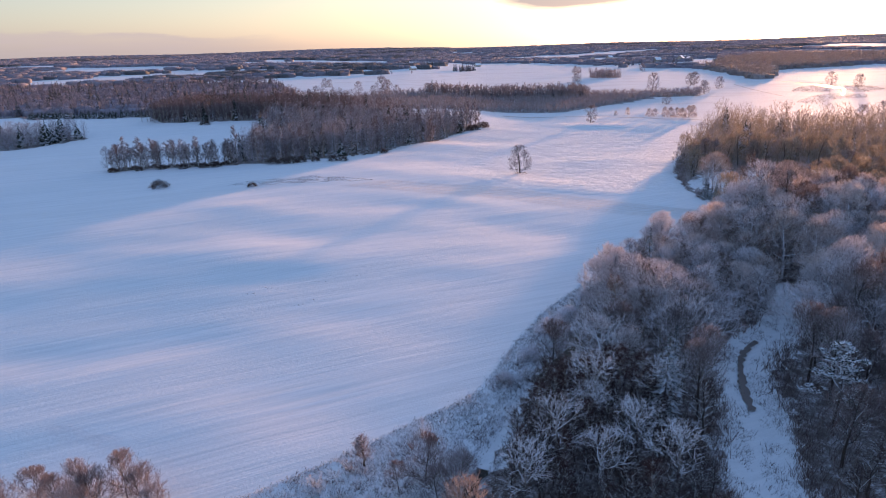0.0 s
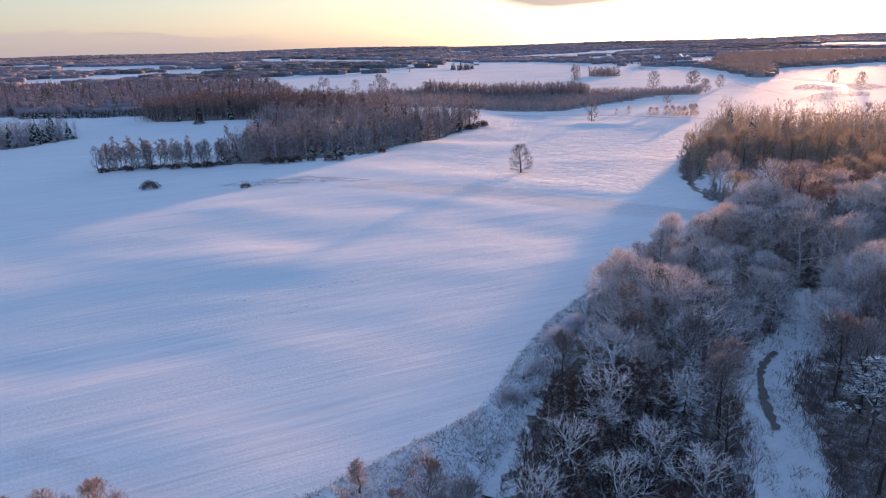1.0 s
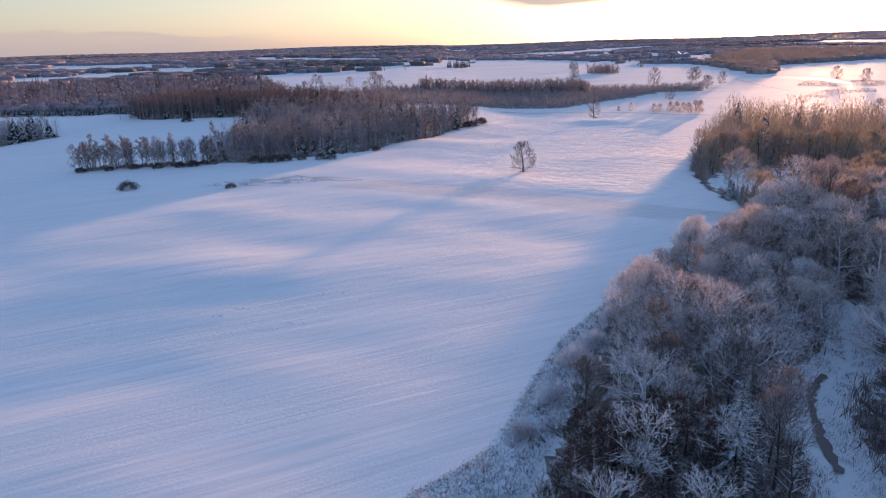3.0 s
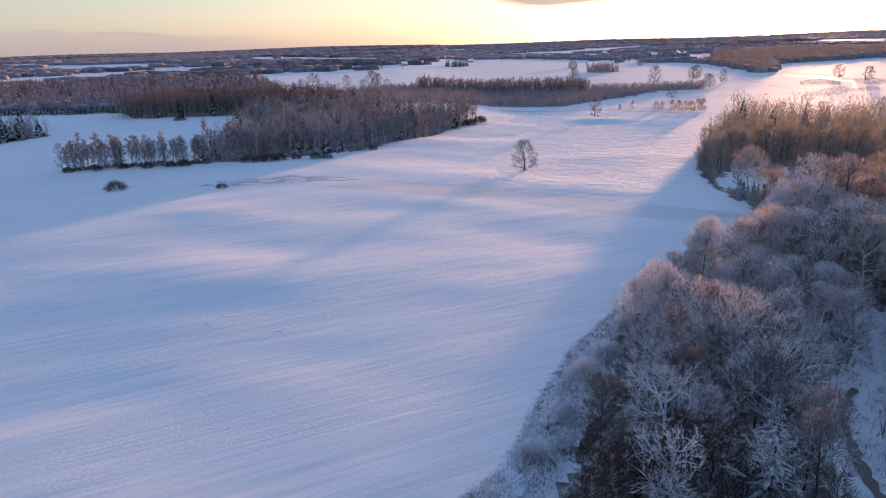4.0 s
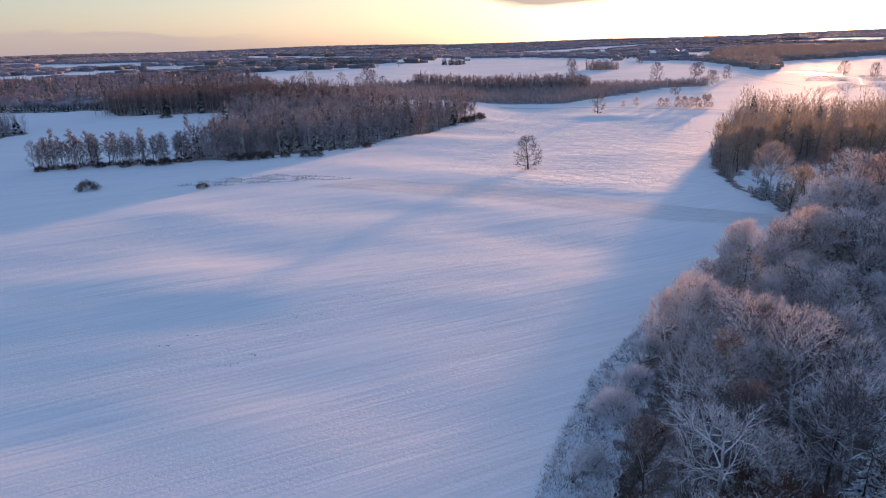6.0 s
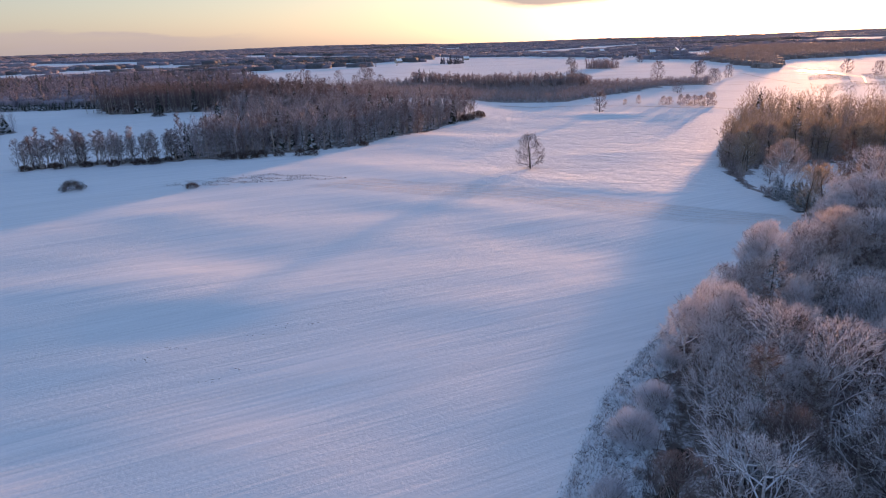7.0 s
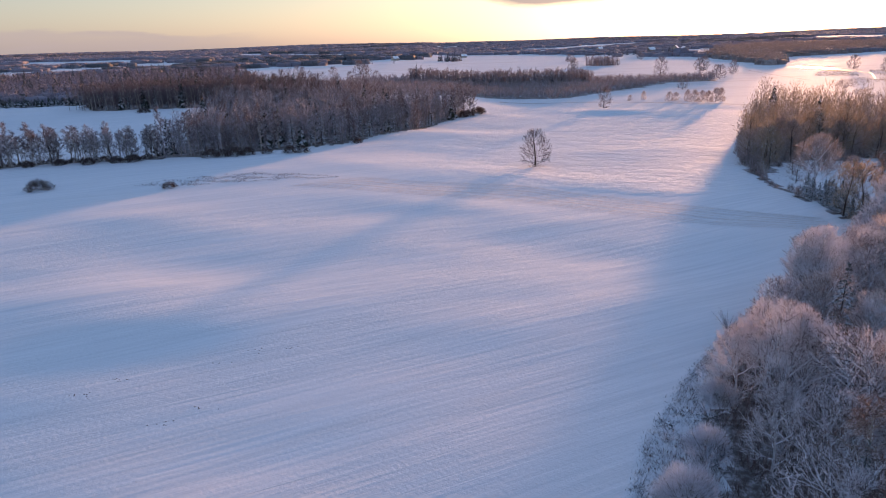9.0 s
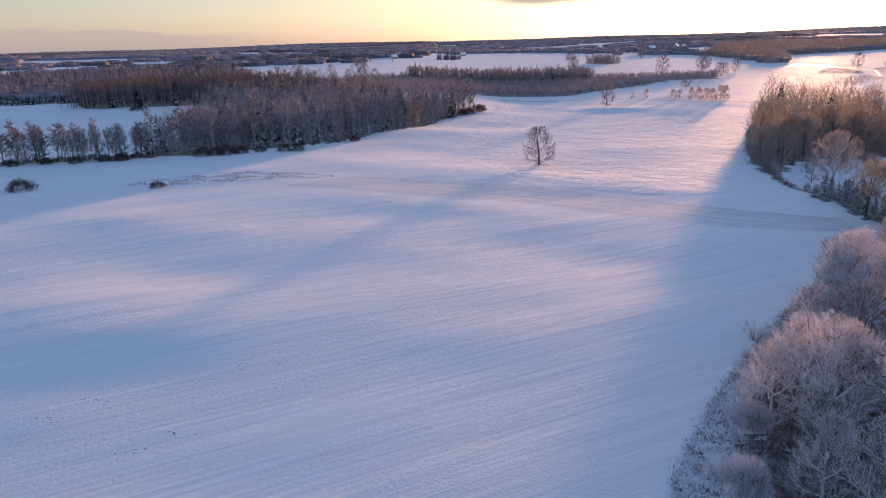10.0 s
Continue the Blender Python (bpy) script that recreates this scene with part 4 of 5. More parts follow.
def build_margins():
    strip = EDGE[2:] + [(88, 180), (70, 163), (54, 150), (41, 139), (33, 129), (27, 118), (21, 105), (14.5, 87), (9, 73), (3, 61), (-4, 50), (-40, 50)]
    clumps("reeds", "frosted weeds and reeds along the field edge", strip, 0.45, 31, M_REED, 0.36, lambda x, y: (off_line(DITCH, x, y) > 0.9) & (np.sin(x * 0.9 + 2 * np.sin(y * 0.35)) + np.sin(y * 0.8 + x * 0.5) > -1.75), 13, 0.07, 1.3)
    clumps("frosted_tufts", "low frosted bushes crowded along the ditch", strip, 1.3, 33, M_TUFT, 0.6, lambda x, y: (y < 118) & (off_line(DITCH, x, y) > 1.1) & (off_line(EDGE, x, y) > 2.2) & (np.sin(x * 0.5 + y * 0.3) + np.sin(y * 0.45 - x * 0.25) > -0.6), 34, 0.05, 0.9)
    verge = EDGE + [(x + 0.7, y - 0.5) for x, y in reversed(EDGE)]
    clumps("verge", "dry frosted grass along the edge of the field", verge, 0.32, 47, M_REED, 0.4, None, 6, 0.05)
    near = [(3, 50), (9, 74), (14.5, 88), (21, 106), (27, 119), (33, 130), (41, 140), (54, 151), (70, 164), (88, 180), (115, 170), (105, 110), (70, 62), (60, 45)]
    clumps("undergrowth", "frosted saplings and brush under the trees", near, 1.5, 35, M_RED, 2.2, lambda x, y: (off_line(STREAM, x, y) > 3.5) & (off_line(DITCH, x, y) > 1.6), 14, 0.06)
    bank = [(p[0] - 5, p[1]) for p in STREAM] + [(p[0] + 5, p[1]) for p in reversed(STREAM)]
    clumps("brush", "frosted tufts on the snowy banks of the stream", bank, 0.7, 39, M_GREY, 0.5, lambda x, y: (off_line(STREAM, x, y) > 0.7) & (np.sin(x * 0.8) + np.sin(y * 0.7 + x) > -0.5), 14, 0.04, 1.0)
    rim = [(p[0] - 8, p[1]) for p in STREAM] + [(p[0] + 8, p[1]) for p in reversed(STREAM)]
    clumps("brush", "brown brush where the wood meets the banks of the stream", rim, 0.8, 40, M_RED, 1.1, lambda x, y: (off_line(STREAM, x, y) > 4.4) & (off_line(STREAM, x, y) < 7.2), 16, 0.045, 0.9)
    clumps("brush", "frosted brush in the forest clearing", CLEARING, 2.4, 37, M_PINK, 0.45)
    clumps("undergrowth", "brown brush under the trees behind the clearing", [(89, 232), (97, 264), (118, 306), (150, 360), (220, 340), (190, 260), (152, 254), (131, 258), (112, 258), (98, 249)], 2.0, 38, M_EAST, 3.2, None, 16, 0.11, 0.6)
    rng = random.Random(5)
    shrubs = [Kind("frosted_shrub", "rounded frosted willow shrub at the field edge", "shrub", "frosted shrubs by the ditch", bush(70 + k, h, r), M_BARK, M_WILLOW) for k, (h, r) in enumerate(((3.2, 2.4), (2.4, 1.9), (4.2, 2.6)))]
    willow = Kind("willow_bush", "large rounded willow bush white with hoar frost", "shrub", "frosted willows by the ditch", dome(79, 3.4, 3.5, 4600, 0.05), M_BARK, M_WILLOW)
    for x, y, s in ((19.8, 108.3, 1.0), (24.5, 115.5, 0.75), (14.5, 98.5, 0.65), (29.5, 124.5, 0.7), (9.5, 90.5, 0.6)):
        willow.put(x, y, x, s)
    for x, y, s in ((22, 111, 0.8), (23.5, 113, 0.9), (16, 100, 0.9), (12, 96, 0.8), (27, 121, 1.0), (31, 128, 1.0), (36, 135, 1.0), (8, 88, 0.8), (21, 117, 0.6),
                    (4, 83, 0.6), (-3, 76, 0.7), (0.5, 71, 1.2), (2.5, 70, 1.1), (-1.5, 68, 1.1), (-12, 69, 0.6), (-16, 66, 0.6), (14, 92, 1.0), (38, 141, 0.9), (10, 80, 1.0)):
        shrubs[rng.randrange(3)].put(x, y, rng.random() * 6, s)
    plume = Kind("alder_tree", "frosted alder with a rounded crown beside the ditch", "tree", "frosted alders by the ditch", branchy(77, 7.5, 3.2, base=-0.25, limbs=13, subs=7, lets=7, twigs=6, up=0.6, lean=0.8, trunk_r=0.12, limb_r=0.05, width=0.034), M_BARK, M_GREY)
    for x, y, size in ((-2.2, 66.5, 0.95), (1.8, 65.5, 0.85), (-0.6, 62.5, 0.8), (-5.5, 65, 0.6)):
        plume.put(x, y, 1.3 * x, size)
    pink = Kind("young_birch", "small pinkish-brown birch standing by the field edge", "tree", "", birch(75, 5, 1.5, 40, 36, 0.035), M_BARK, M_PINK)
    pink.put(-10.4, 70.2)
    hedge = Kind("alder_tree", "bare brown alder catching warm light at the field corner", "tree", "alders at the field corner", branchy(78, 7.5, 3.1, base=-0.25, limbs=14, subs=8, lets=7, twigs=6, up=0.75, lean=0.7, trunk_r=0.09, limb_r=0.04, width=0.028), M_BARK, M_PINK)
    for x, y, s in ((-56, 60, 0.7), (-52, 61, 0.8), (-48.3, 62, 0.9), (-45.5, 61, 0.85), (-43, 62.5, 0.95), (-40.5, 61.5, 0.9), (-38.2, 63.5, 1.02), (-35.2, 62, 0.9), (-33.3, 60.5, 0.7), (-50, 58, 0.9), (-41, 58, 1.0)):
        hedge.put(x, y, rng.random() * 6, s)


def build_field():
    oak = Kind("oak_tree", "solitary bare oak standing in the snowy field", "tree", "", branchy(101, 11.8, 5.3, base=-0.22, limbs=20, subs=7, lets=5, twigs=3, up=0.42, lean=1.05, trunk_r=0.34, limb_r=0.1, width=0.045), M_BARK, M_BROWN)
    oak.put(29.8, 257.3)
    far = Kind("oak_tree", "bare spreading tree by the field track", "tree", "", branchy(103, 12, 5.8, base=-0.02, limbs=12, subs=7, lets=5, twigs=4, up=0.4, lean=1.1, trunk_r=0.3, limb_r=0.12, width=0.09), M_BARK, M_GREY)
    far.put(94, 423)
    lump = Kind("field_bush", "dark rounded bush standing alone in the snow", "shrub", "bushes in the field", dome(105, 3.0, 4.0, 1100, 0.13), M_BARK, M_DARK)
    lump.put(-105.9, 228.5)
    lump.put(-71.3, 227.5, 1, 0.6, 0.9)
    lump.put(-152, 401, 2, 1.1, 0.7)
    rng = random.Random(9)
    patch = [(-82, 230), (-75, 236), (-62, 241), (-51, 245), (-38, 240), (-27, 235), (-36, 232), (-52, 231), (-66, 229)]
    clumps("dry_weeds", "dry weeds poking through the snow", patch, 0.8, 41, M_BROWN, 0.42, lambda x, y: np.sin(x * 0.55 + 1.5 * np.sin(y * 0.9)) + np.sin(y * 1.3 + x * 0.2) > -0.3, 9, 0.06, 1.2)
    reeds = lambda x, y: off_line(RIVER, x, y) > 3
    clumps("reed_bed", "brown frosted reed bed beside the river", [(274, 514), (314, 560), (350, 584), (360, 561), (342, 532), (318, 532), (284, 500)], 2.0, 45, M_SEDGE, 0.4, reeds, 9, 0.14, 0.9)
    clumps("reed_bed", "brown reed bed in a bend of the river", [(316, 601), (332, 630), (353, 652), (368, 655), (362, 620), (345, 590)], 2.0, 49, M_SEDGE, 0.45, reeds, 9, 0.14, 0.9)
    clumps("reed_bed", "brown reed bed on the far bank of the river", [(377, 621), (384, 640), (399, 647), (410, 630), (402, 600), (373, 577), (362, 592)], 2.0, 46, M_SEDGE, 0.45, reeds, 9, 0.14, 0.9)
    dip = [(303, 695), (297, 655), (293, 620), (291, 590), (289, 560)]
    vs, fs = ribbon(dip, 1.6, 0.06, 0.6, 3.0, 6)
    vs = [(x, y, gz(x, y) + 0.06) for x, y, z in vs]
    tagged(new("furrow", soup("furrow", vs, fs, M_LANE)), "dark open furrow draining the far field to the river", "track", kind="structure")
    clumps("dry_weeds", "dry grass round the foot of the oak", [(27, 255), (28, 259), (32, 259), (33, 255.5)], 0.7, 43, M_STRAW, 0.35, None, 6, 0.06)
    lane = [(40, 462), (107, 455), (138, 441), (168, 419), (210, 400), (300, 385)]
    vs, fs = ribbon(lane, 3.0, 0.06, 0.1, 3.0, 5)
    vs = [(x, y, gz(x, y) + 0.08) for x, y, z in vs]
    tagged(new("road", soup("road", vs, fs, M_LANE)), "narrow farm road swept partly clear of snow", "road", kind="structure")
    # wheel tracks that cross the field towards the wood
    for k in range(11):
        o = (k - 5) * 1.7 + rng.uniform(-0.6, 0.6)
        line = [(-30 + o, 230 + o * 0.6), (-6, 222.5 + o * 0.9), (22, 218 + o), (40, 207 + o * 1.1), (58, 196 + o * 0.9), (80, 187 + o * 0.5)]
        vs, fs = ribbon(line, 0.28, 0.05, 0.6, 1.2, 60 + k)
        vs = [(x, y, gz(x, y) + 0.04) for x, y, z in vs]
        tagged(new("wheel_track", soup("wheel_track", vs, fs, M_TRACK)), "rutted wheel track pressed into the snowy field", "track", kind="structure")
    # arcs where a machine turned
    for cx, cy, r0 in ((-55.5, 76.5, 1.2), (-49, 74.8, 0.8)):
        for k in range(6):
            r = r0 + 0.42 * k
            line = [(cx + 1.5 * r * math.cos(a), cy + r * math.sin(a)) for a in (-0.4, 0.1, 0.6, 1.1, 1.6, 2.1)]
            vs, fs = ribbon(line, 0.10, 0.05, 0.6, 0.6, 80 + k)
            vs = [(x, y, gz(x, y) + 0.04) for x, y, z in vs]
            tagged(new("turning_mark", soup("turning_mark", vs, fs, M_MARK)), "curved wheel mark pressed into the snow", "track", kind="structure")
    # clods of soil that show through the snow
    vs, fs = [], []
    spots = [(-24.6, 135.9), (-20.1, 136.5), (-27.8, 123.6), (-30.6, 120.8), (-41.8, 126.1), (-38.8, 129.3), (-28.2, 132.9)]
    for _ in range(60):
        cx, cy = rng.choice(spots)
        x, y, r = cx + rng.gauss(0, 0.8), cy + rng.gauss(0, 0.25), rng.uniform(0.025, 0.09)
        n, z = len(vs), gz(x, y)
        vs += [(x + math.cos(a) * r * rng.uniform(0.6, 1.3) * 1.6, y + math.sin(a) * r * rng.uniform(0.6, 1.2), z) for a in (0, 1.05, 2.1, 3.1, 4.2, 5.2)] + [(x, y, z + r * 0.7)]
        fs += [(n + k, n + (k + 1) % 6, n + 6) for k in range(6)]
    tagged(new("soil_clods", soup("soil_clods", vs, fs, M_SOIL)), "dark clods of soil poking through the snow", "soil", kind="stuff")


def build_mid_wood():
    rng = random.Random(21)
    tall = [Kind("birch_tree", "tall leafless birch at the edge of the wood", "tree", "birches at the wood edge", birch(120 + k, h, r, 30, 18, 0.13), M_BIRCH, m) for k, (h, r, m) in enumerate(((15, 2.6, M_BROWN), (13, 2.9, M_MID), (14, 2.6, M_MID)))]
    broad = [Kind("alder_tree", "leafless alder in the tree row behind the field", "tree", "alders in the tree row", branchy(130 + k, 11.5, 3.0, base=-0.35, limbs=14, subs=5, lets=4, twigs=3, up=0.5, lean=0.6, trunk_r=0.13, limb_r=0.055, width=0.05), M_BARK, M_BROWN if k else M_MID) for k in range(2)]
    conifer = Kind("spruce_tree", "dark snowy spruce at the wood edge", "tree", "spruces at the wood edge", spruce(140, 12, 2.4, 12, 6, 0.05, 3), M_BARK, M_NEEDLES)
    for k in range(70):
        u = k / 69
        rng.choice(broad + tall).put(-144 + 50 * u + rng.uniform(-1, 1), 263 + 8 * u + rng.uniform(0, 7), rng.random() * 6, rng.uniform(0.6, 1.0))
    front = MID_WOOD[:7]
    for (ax, ay), (bx, by) in zip(front, front[1:]):
        n = int(math.hypot(bx - ax, by - ay) / 2.6)
        for k in range(n):
            u = (k + rng.random()) / n
            x, y = ax + (bx - ax) * u + rng.uniform(-3, 0.5), ay + (by - ay) * u + rng.uniform(0.5, 6)
            (conifer if rng.random() < 0.15 else rng.choice(tall)).put(x, y, rng.random() * 6, rng.uniform(0.8, 1.15))
    for k in range(46):
        u = k / 45
        x = -200 + 92 * u + rng.uniform(-0.8, 0.8)
        (conifer if k % 7 == 3 else tall[0]).put(x, 416 + 12 * max(0, -0.5 - (x + 160) / 40) + rng.uniform(-3, 2), rng.random() * 6, rng.uniform(0.8, 1.05))
    low = Kind("shrub", "dark leafless shrub at the wood edge", "shrub", "shrubs at the wood edge", dome(145, 2.6, 3, 500, 0.16), M_BARK, M_DARK)
    for x, y, s in ((-76, 274, 1.1), (-72, 274.5, 1.0), (-68, 275, 1.2), (-64, 276, 1.0), (-50, 277, 1.0), (-46, 278, 0.9), (-58, 277, 0.8), (16, 384, 1.3), (21, 392, 1.4), (13, 380, 1.2), (-30, 300, 0.8), (23, 396, 1.2), (-140, 262, 0.8), (-130, 264, 0.7), (-121, 266, 0.8), (-112, 266, 0.9), (-104, 268, 0.9), (-99, 269, 1.0)):
        low.put(x, y, rng.random() * 6, s)
    for k in range(24):
        low.put(-143 + 47 * k / 23 + rng.uniform(-0.6, 0.6), 264.5 + 7.5 * k / 23 + rng.uniform(0, 3), rng.random() * 6, rng.uniform(0.4, 0.75))
    stand = [small_tree(150 + k, rng.uniform(11, 14.5), rng.uniform(2.0, 2.9), 64, 0.135) for k in range(4)]
    X, Y = scatter(MID_WOOD, 4.4, 22)
    kind = np.random.RandomState(3).rand(len(X))
    brown = (Y > 405) | (kind < 0.12)
    forest("birch_wood", stand, X[brown & (kind < 0.9)], Y[brown & (kind < 0.9)], 24, "dense leafless brown wood behind the snowy field", "woodland", mats=M_BROWN)
    forest("birch_wood", stand, X[~brown & (kind < 0.88)], Y[~brown & (kind < 0.88)], 25, "dense leafless frosted wood behind the snowy field", "woodland", mats=M_MID)
    forest("spruce_wood", [small_spruce(160, 13, 2.3, 30), small_spruce(161, 10, 2, 26)], X[kind >= 0.88], Y[kind >= 0.88], 26, "dark spruces scattered through the bare wood", "woodland", mats=M_NEEDLES)
    X, Y = scatter(LEFT_WOOD, 4.5, 27)
    kind = np.random.RandomState(4).rand(len(X))
    forest("deciduous_wood", stand, X[kind < 0.88], Y[kind < 0.88], 28, "small grey wood in the snowy fields", "woodland", (0.7, 1.0), M_MID)
    forest("spruce_wood", [small_spruce(163, 11, 2.6, 30)], X[kind >= 0.88], Y[kind >= 0.88], 29, "dark spruces at the end of a small wood", "woodland", mats=M_NEEDLES)


def build_distance():
    rng = random.Random(31)
    stand = [small_tree(170 + k, rng.uniform(9, 13), rng.uniform(2.6, 3.6), 14, 0.42) for k in range(4)]
    cone = [small_spruce(180, 12, 2.6, 16), small_spruce(181, 9, 2.2, 14)]
    X, Y = scatter(LEFT_FOREST, 8, 32)
    kind = np.random.RandomState(6).rand(len(X))
    front = Y < 470
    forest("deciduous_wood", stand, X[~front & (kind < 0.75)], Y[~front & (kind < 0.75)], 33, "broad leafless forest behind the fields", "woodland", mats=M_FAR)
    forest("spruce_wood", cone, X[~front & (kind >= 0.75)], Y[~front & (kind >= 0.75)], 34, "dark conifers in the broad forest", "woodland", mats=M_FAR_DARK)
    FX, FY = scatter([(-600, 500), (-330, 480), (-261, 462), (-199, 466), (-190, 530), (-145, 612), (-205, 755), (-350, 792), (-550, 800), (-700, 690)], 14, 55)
    forest("forest", [far_clump(250), far_clump(251), far_clump(252)], FX, FY, 56, "dense frosted, haze-tinted undergrowth of the broad forest", "woodland", (0.6, 0.95), M_FAR)
    row = [(-300, 452), (-250, 446), (-199, 448), (-195, 458), (-250, 458), (-300, 464)]
    X, Y = scatter(row, 3.2, 35)
    forest("young_spruces", [small_spruce(183, 4.5, 1.5, 12)], X, Y, 36, "planted row of young frosted spruces", "woodland", mats=M_NEEDLES)
    X, Y = scatter(BAND, 4.2, 37)
    tallpart = (Y > 590) & (X > -20) & (X < 130)
    shrub = [small_tree(190 + k, rng.uniform(4, 6.5), rng.uniform(1.8, 2.6), 9, 0.28) for k in range(3)]
    forest("thicket", shrub, X[~tallpart], Y[~tallpart], 38, "grey-brown thicket of young trees between the fields", "woodland", mats=M_THICKET)
    dark = np.arange(len(X)) % 9 == 0
    forest("deciduous_wood", stand, X[tallpart & ~dark], Y[tallpart & ~dark], 39, "row of tall bare trees behind the thicket", "woodland", (0.9, 1.2), M_THICKET)
    forest("spruce_wood", cone, X[tallpart & dark], Y[tallpart & dark], 40, "dark spruces behind the thicket", "woodland", mats=M_FAR_DARK)
    # trees standing singly in the far field
    lone = Kind("field_tree", "bare tree standing in the distant snowy field", "tree", "trees in the distant field", branchy(200, 11, 5.0, base=-0.2, limbs=14, subs=6, lets=4, twigs=3, up=0.35, lean=0.95, limb_r=0.12, width=0.13), M_BARK, M_THICKET)
    lane_bush = Kind("lane_bush", "rounded frosted bush beside the farm road", "shrub", "bushes beside the farm road", branchy(205, 5.8, 2.6, base=-0.6, limbs=14, subs=6, lets=5, twigs=3, up=0.4, lean=0.7, trunk_r=0.1, limb_r=0.05, width=0.11), M_BARK, M_PALE)
    for x, y, s in ((119.5, 459, 0.6), (128, 460, 0.75), (140, 449, 1.05), (144.5, 450, 1.0), (150, 446, 0.95), (153, 444, 1.15), (157, 442, 1.2), (160, 441, 1.1), (164, 439.5, 1.35), (167, 440, 1.1)):
        lane_bush.put(x, y, x, s, rng.uniform(0.9, 1.3))
    for x, y, s in ((-136, 723, 1.0), (-131, 724, 0.8), (268, 647, 1.0), (257, 693, 1.25), (262, 697, 1.1), (205, 654, 1.45), (153, 789, 0.9), (157, 792, 1.0), (191, 988, 1.0), (197, 990, 0.9),
                    (175, 520, 0.9), (290, 983, 1.1), (-84, 613, 1.0),
                    (-62, 611, 1.3), (-57, 612, 1.1), (-48, 613, 0.8), (-70, 612, 0.7), (124, 645, 1.0), (-20, 625, 0.8), (235, 597, 1.0), (385, 660, 1.2), (388, 620, 1.1), (250, 640, 0.9), (268, 398, 1.0), (276, 402, 1.15), (284, 396, 1.1), (290, 404, 1.0), (300, 399, 1.2), (258, 402, 0.8)):
        lone.put(x, y, rng.random() * 6, s, rng.uniform(0.9, 1.15))
    X, Y = scatter([(184, 858), (193, 848), (212, 846), (226, 855), (222, 870), (204, 877), (188, 870)], 3.6, 41)
    forest("copse", stand, X, Y, 42, "small copse in the distant snowy field", "woodland", (0.7, 1.35), M_THICKET)
    # the forests out to the horizon
    far = [far_clump(210 + k) for k in range(5)]
    rs = np.random.RandomState(12)
    xs, ys = [], []
    y = 640.0
    while y < 4850:
        s = 18 + (y - 640) * 0.0085
        n = int((0.80 * y + 260) * 2 / s)
        xs.append((np.arange(n) - n / 2) * s + rs.uniform(-0.5, 0.5, n) * s)
        ys.append(y + rs.uniform(-0.5, 0.5, n) * s)
        y += s
    X, Y = np.concatenate(xs), np.concatenate(ys)
    u, v = X / Y, np.log(Y / 640)
    cover = np.sin(15 * u + 2.2 * np.sin(7 * v)) + np.sin(19 * v + 1.8 * np.sin(9 * u + 1)) + 0.8 * np.sin(37 * v + 23 * u + np.sin(31 * u)) + 0.2 * rs.randn(len(X))
    keep = (cover > 0.05 - sm(1900, 3300, Y) * 2.8) & ~inside(BIG_FIELD, X, Y) & ~inside(EAST_FIELD, X, Y) & ~inside(LEFT_FOREST, X, Y)
    keep &= off_line(RIVER, X, Y) > 20
    keep &= ~((Y < 900) & (X > -150) & (X < 330)) & ~((Y < 1000) & (X >= 250))
    X, Y = X[keep], Y[keep]
    pine = np.sin(X / 210 + 3) + np.sin(Y / 150) + rs.randn(len(X)) * 0.5 > 1.3
    broad = [far_clump(220 + k, 38, 25.0) for k in range(4)]
    deep = Y > 1500
    forest("forest", far, X[~pine & ~deep], Y[~pine & ~deep], 43, "distant leafless forest in a mauve-grey haze colour between snowy fields", "woodland", (0.65, 1.05), M_FAR)
    forest("forest", broad, X[~pine & deep], Y[~pine & deep], 47, "distant leafless forest in a mauve-grey haze colour reaching the horizon", "woodland", (0.75, 1.05), M_FAR)
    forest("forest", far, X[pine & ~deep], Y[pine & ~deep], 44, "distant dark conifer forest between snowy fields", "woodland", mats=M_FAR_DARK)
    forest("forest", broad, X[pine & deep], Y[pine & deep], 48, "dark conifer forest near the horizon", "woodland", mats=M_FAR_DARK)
    # spruces and bare trees round the far farms
    for k, (poly, gap, both) in enumerate((([(8, 1098), (26, 1096), (48, 1140), (50, 1160), (30, 1160), (10, 1120)], 7, True), ([(186, 990), (200, 985), (206, 1005), (190, 1010)], 6, False),
                                           ([(-90, 985), (-40, 1000), (-40, 1012), (-92, 998)], 9, False), ([(300, 1180), (420, 1210), (430, 1228), (300, 1200)], 9, True))):
        X, Y = scatter(poly, gap, 70 + k)
        half = np.arange(len(X)) % 2 == 0
        if both:
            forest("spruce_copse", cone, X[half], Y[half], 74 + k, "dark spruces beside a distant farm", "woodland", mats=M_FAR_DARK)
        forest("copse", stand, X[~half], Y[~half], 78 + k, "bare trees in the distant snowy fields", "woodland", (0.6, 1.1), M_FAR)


PLACES = ((420, 1330, 20, 1.3), (470, 1340, 60, 1.6), (492, 1352, 95, 1.2), (400, 1640, 30, 1.2), (350, 1600, 80, 1.0), (250, 1700, 10, 1.0), (60, 1330, 10, 1.0), (-60, 1120, 40, 1.0))


def block(x0, x1, y0, y1, z0, z1):
    v = [(x, y, z) for z in (z0, z1) for x, y in ((x0, y0), (x1, y0), (x1, y1), (x0, y1))]
    return v, [(3, 2, 1, 0), (4, 5, 6, 7), (0, 1, 5, 4), (1, 2, 6, 5), (2, 3, 7, 6), (3, 0, 4, 7)]


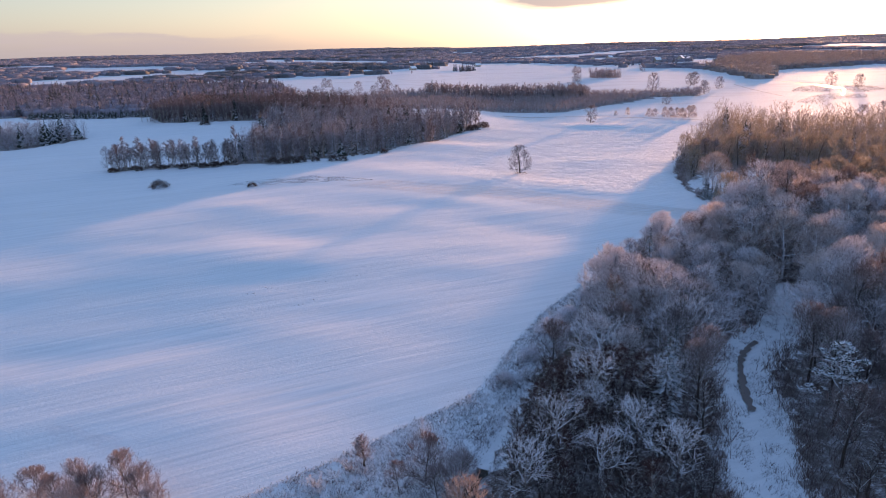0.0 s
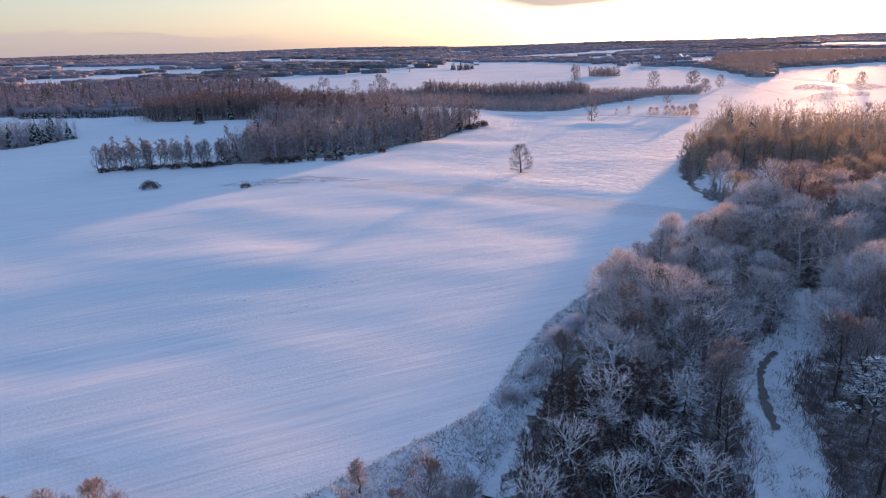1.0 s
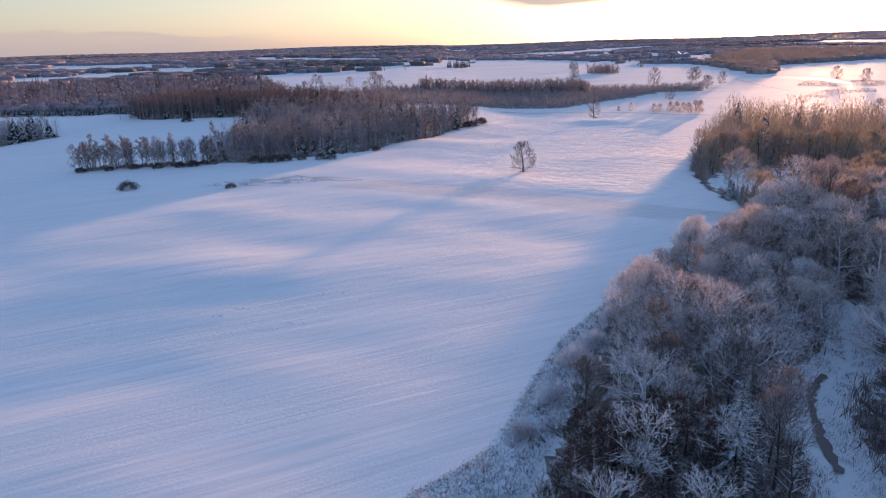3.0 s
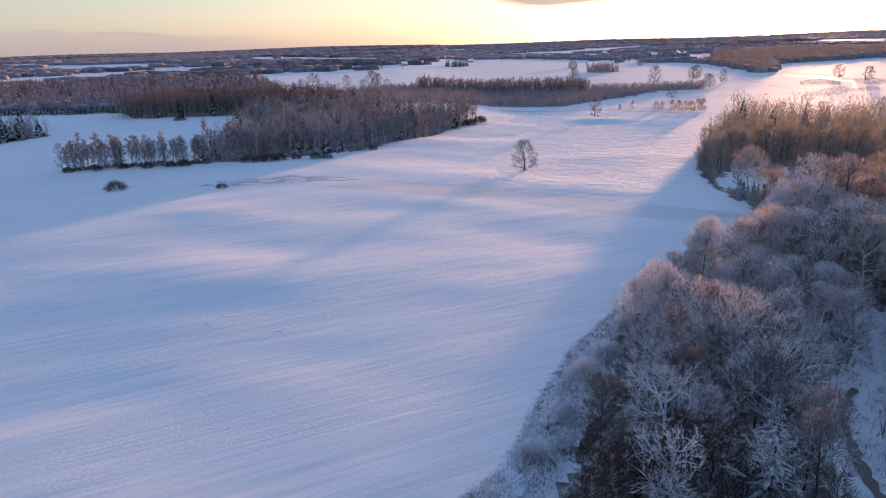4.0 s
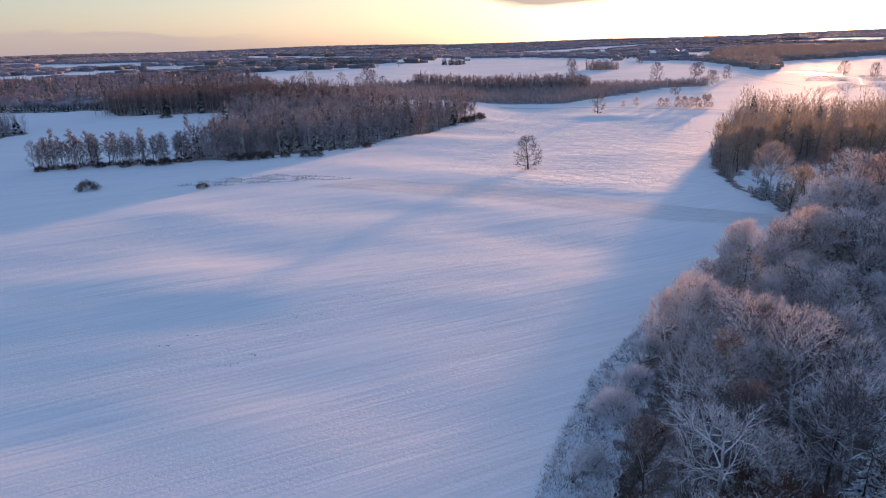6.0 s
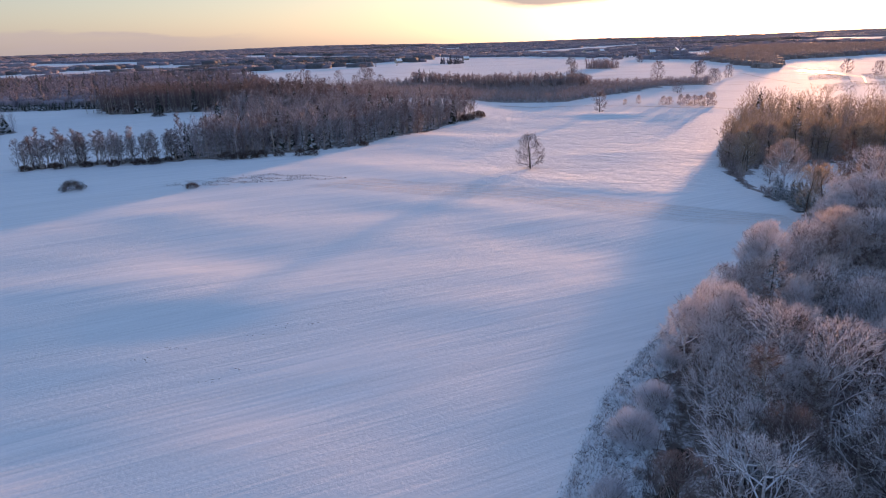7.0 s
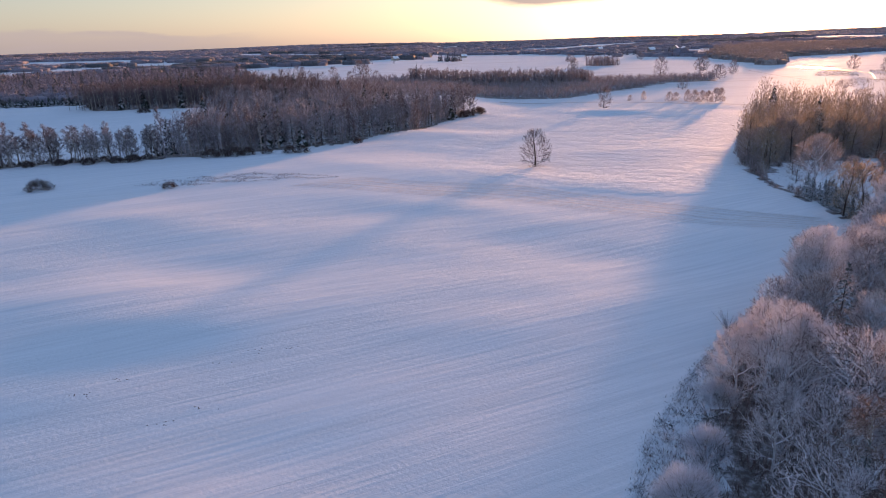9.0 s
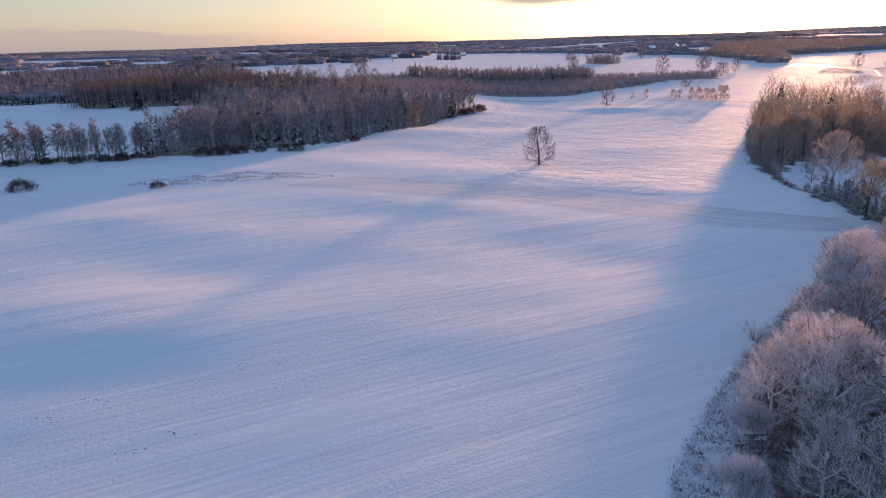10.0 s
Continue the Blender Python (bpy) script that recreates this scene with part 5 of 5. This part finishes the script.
def build_east_wood():
    east = [(470, 1120), (400, 1060), (384, 960), (372, 880), (364, 820), (354, 765), (358, 748), (374, 762), (392, 800), (414, 845), (432, 872), (452, 918), (520, 945), (580, 970), (640, 1005), (700, 1045), (800, 1080), (920, 1400), (700, 1500), (520, 1290)]
    stand = [small_tree(230 + k, 10 + k, 3.2, 14, 0.42) for k in range(3)]
    X, Y = scatter(east, 9, 51)
    forest("forest", stand, X, Y, 52, "leafless brown wood beyond the river", "woodland", (0.6, 1.25), M_EAST)
    X, Y = scatter(east, 15, 53)
    forest("forest", [far_clump(240), far_clump(241)], X, Y, 54, "dense undergrowth of the wood beyond the river", "woodland", (0.45, 0.9), M_EAST)


def build_houses():
    wall_v = [(-5, -4, -1), (5, -4, -1), (5, 4, -1), (-5, 4, -1), (-5, -4, 3.2), (5, -4, 3.2), (5, 4, 3.2), (-5, 4, 3.2), (-5, 0, 6.4), (5, 0, 6.4)]
    wall_f = [(0, 1, 5, 4), (2, 3, 7, 6), (1, 2, 6, 9, 5), (3, 0, 4, 8, 7)]
    roof_v = [(-5.5, -4.7, 2.8), (5.5, -4.7, 2.8), (5.5, 0, 6.7), (-5.5, 0, 6.7), (5.5, 4.7, 2.8), (-5.5, 4.7, 2.8)]
    roof_v += [(x, y, z + 0.25) for x, y, z in roof_v]
    roof_f = [(0, 1, 2, 3), (3, 2, 4, 5), (6, 9, 8, 7), (9, 11, 10, 8), (0, 6, 7, 1), (4, 10, 11, 5), (1, 7, 8, 2), (2, 8, 10, 4), (3, 9, 6, 0), (5, 11, 9, 3)]
    root = thing("farmhouse", 240, 1500, gz(240, 1500), "small farmhouse with a snow-covered roof", "house", "distant farmhouses")
    part("wall", soup("wall", wall_v, wall_f, M_WALL), root)
    roof = part("roof", soup("roof", roof_v, roof_f, M_ROOF), root)
    part("chimney", soup("chimney", *block(0.6, 1.3, -0.4, 0.4, 5.6, 7.6), M_BRICK), roof)
    for x in (-3.2, 0.2, 3.2):
        part("window", soup("window", *block(x - 0.5, x + 0.5, -4.06, -3.98, 1.0, 2.3), M_PANE), root)
    part("door", soup("door", *block(1.3, 2.2, -4.07, -3.98, -0.2, 2.0), M_ROOF), root)
    for x, y, turn, s in PLACES:
        ob = copy_thing(root, Matrix.Identity(4))
        ob.matrix_basis = pose(x, y, gz(x, y), 0, 0, turn) @ Matrix.Scale(s, 4)


build_right_wood()
build_margins()
build_field()
build_mid_wood()
build_distance()
build_east_wood()
build_houses()
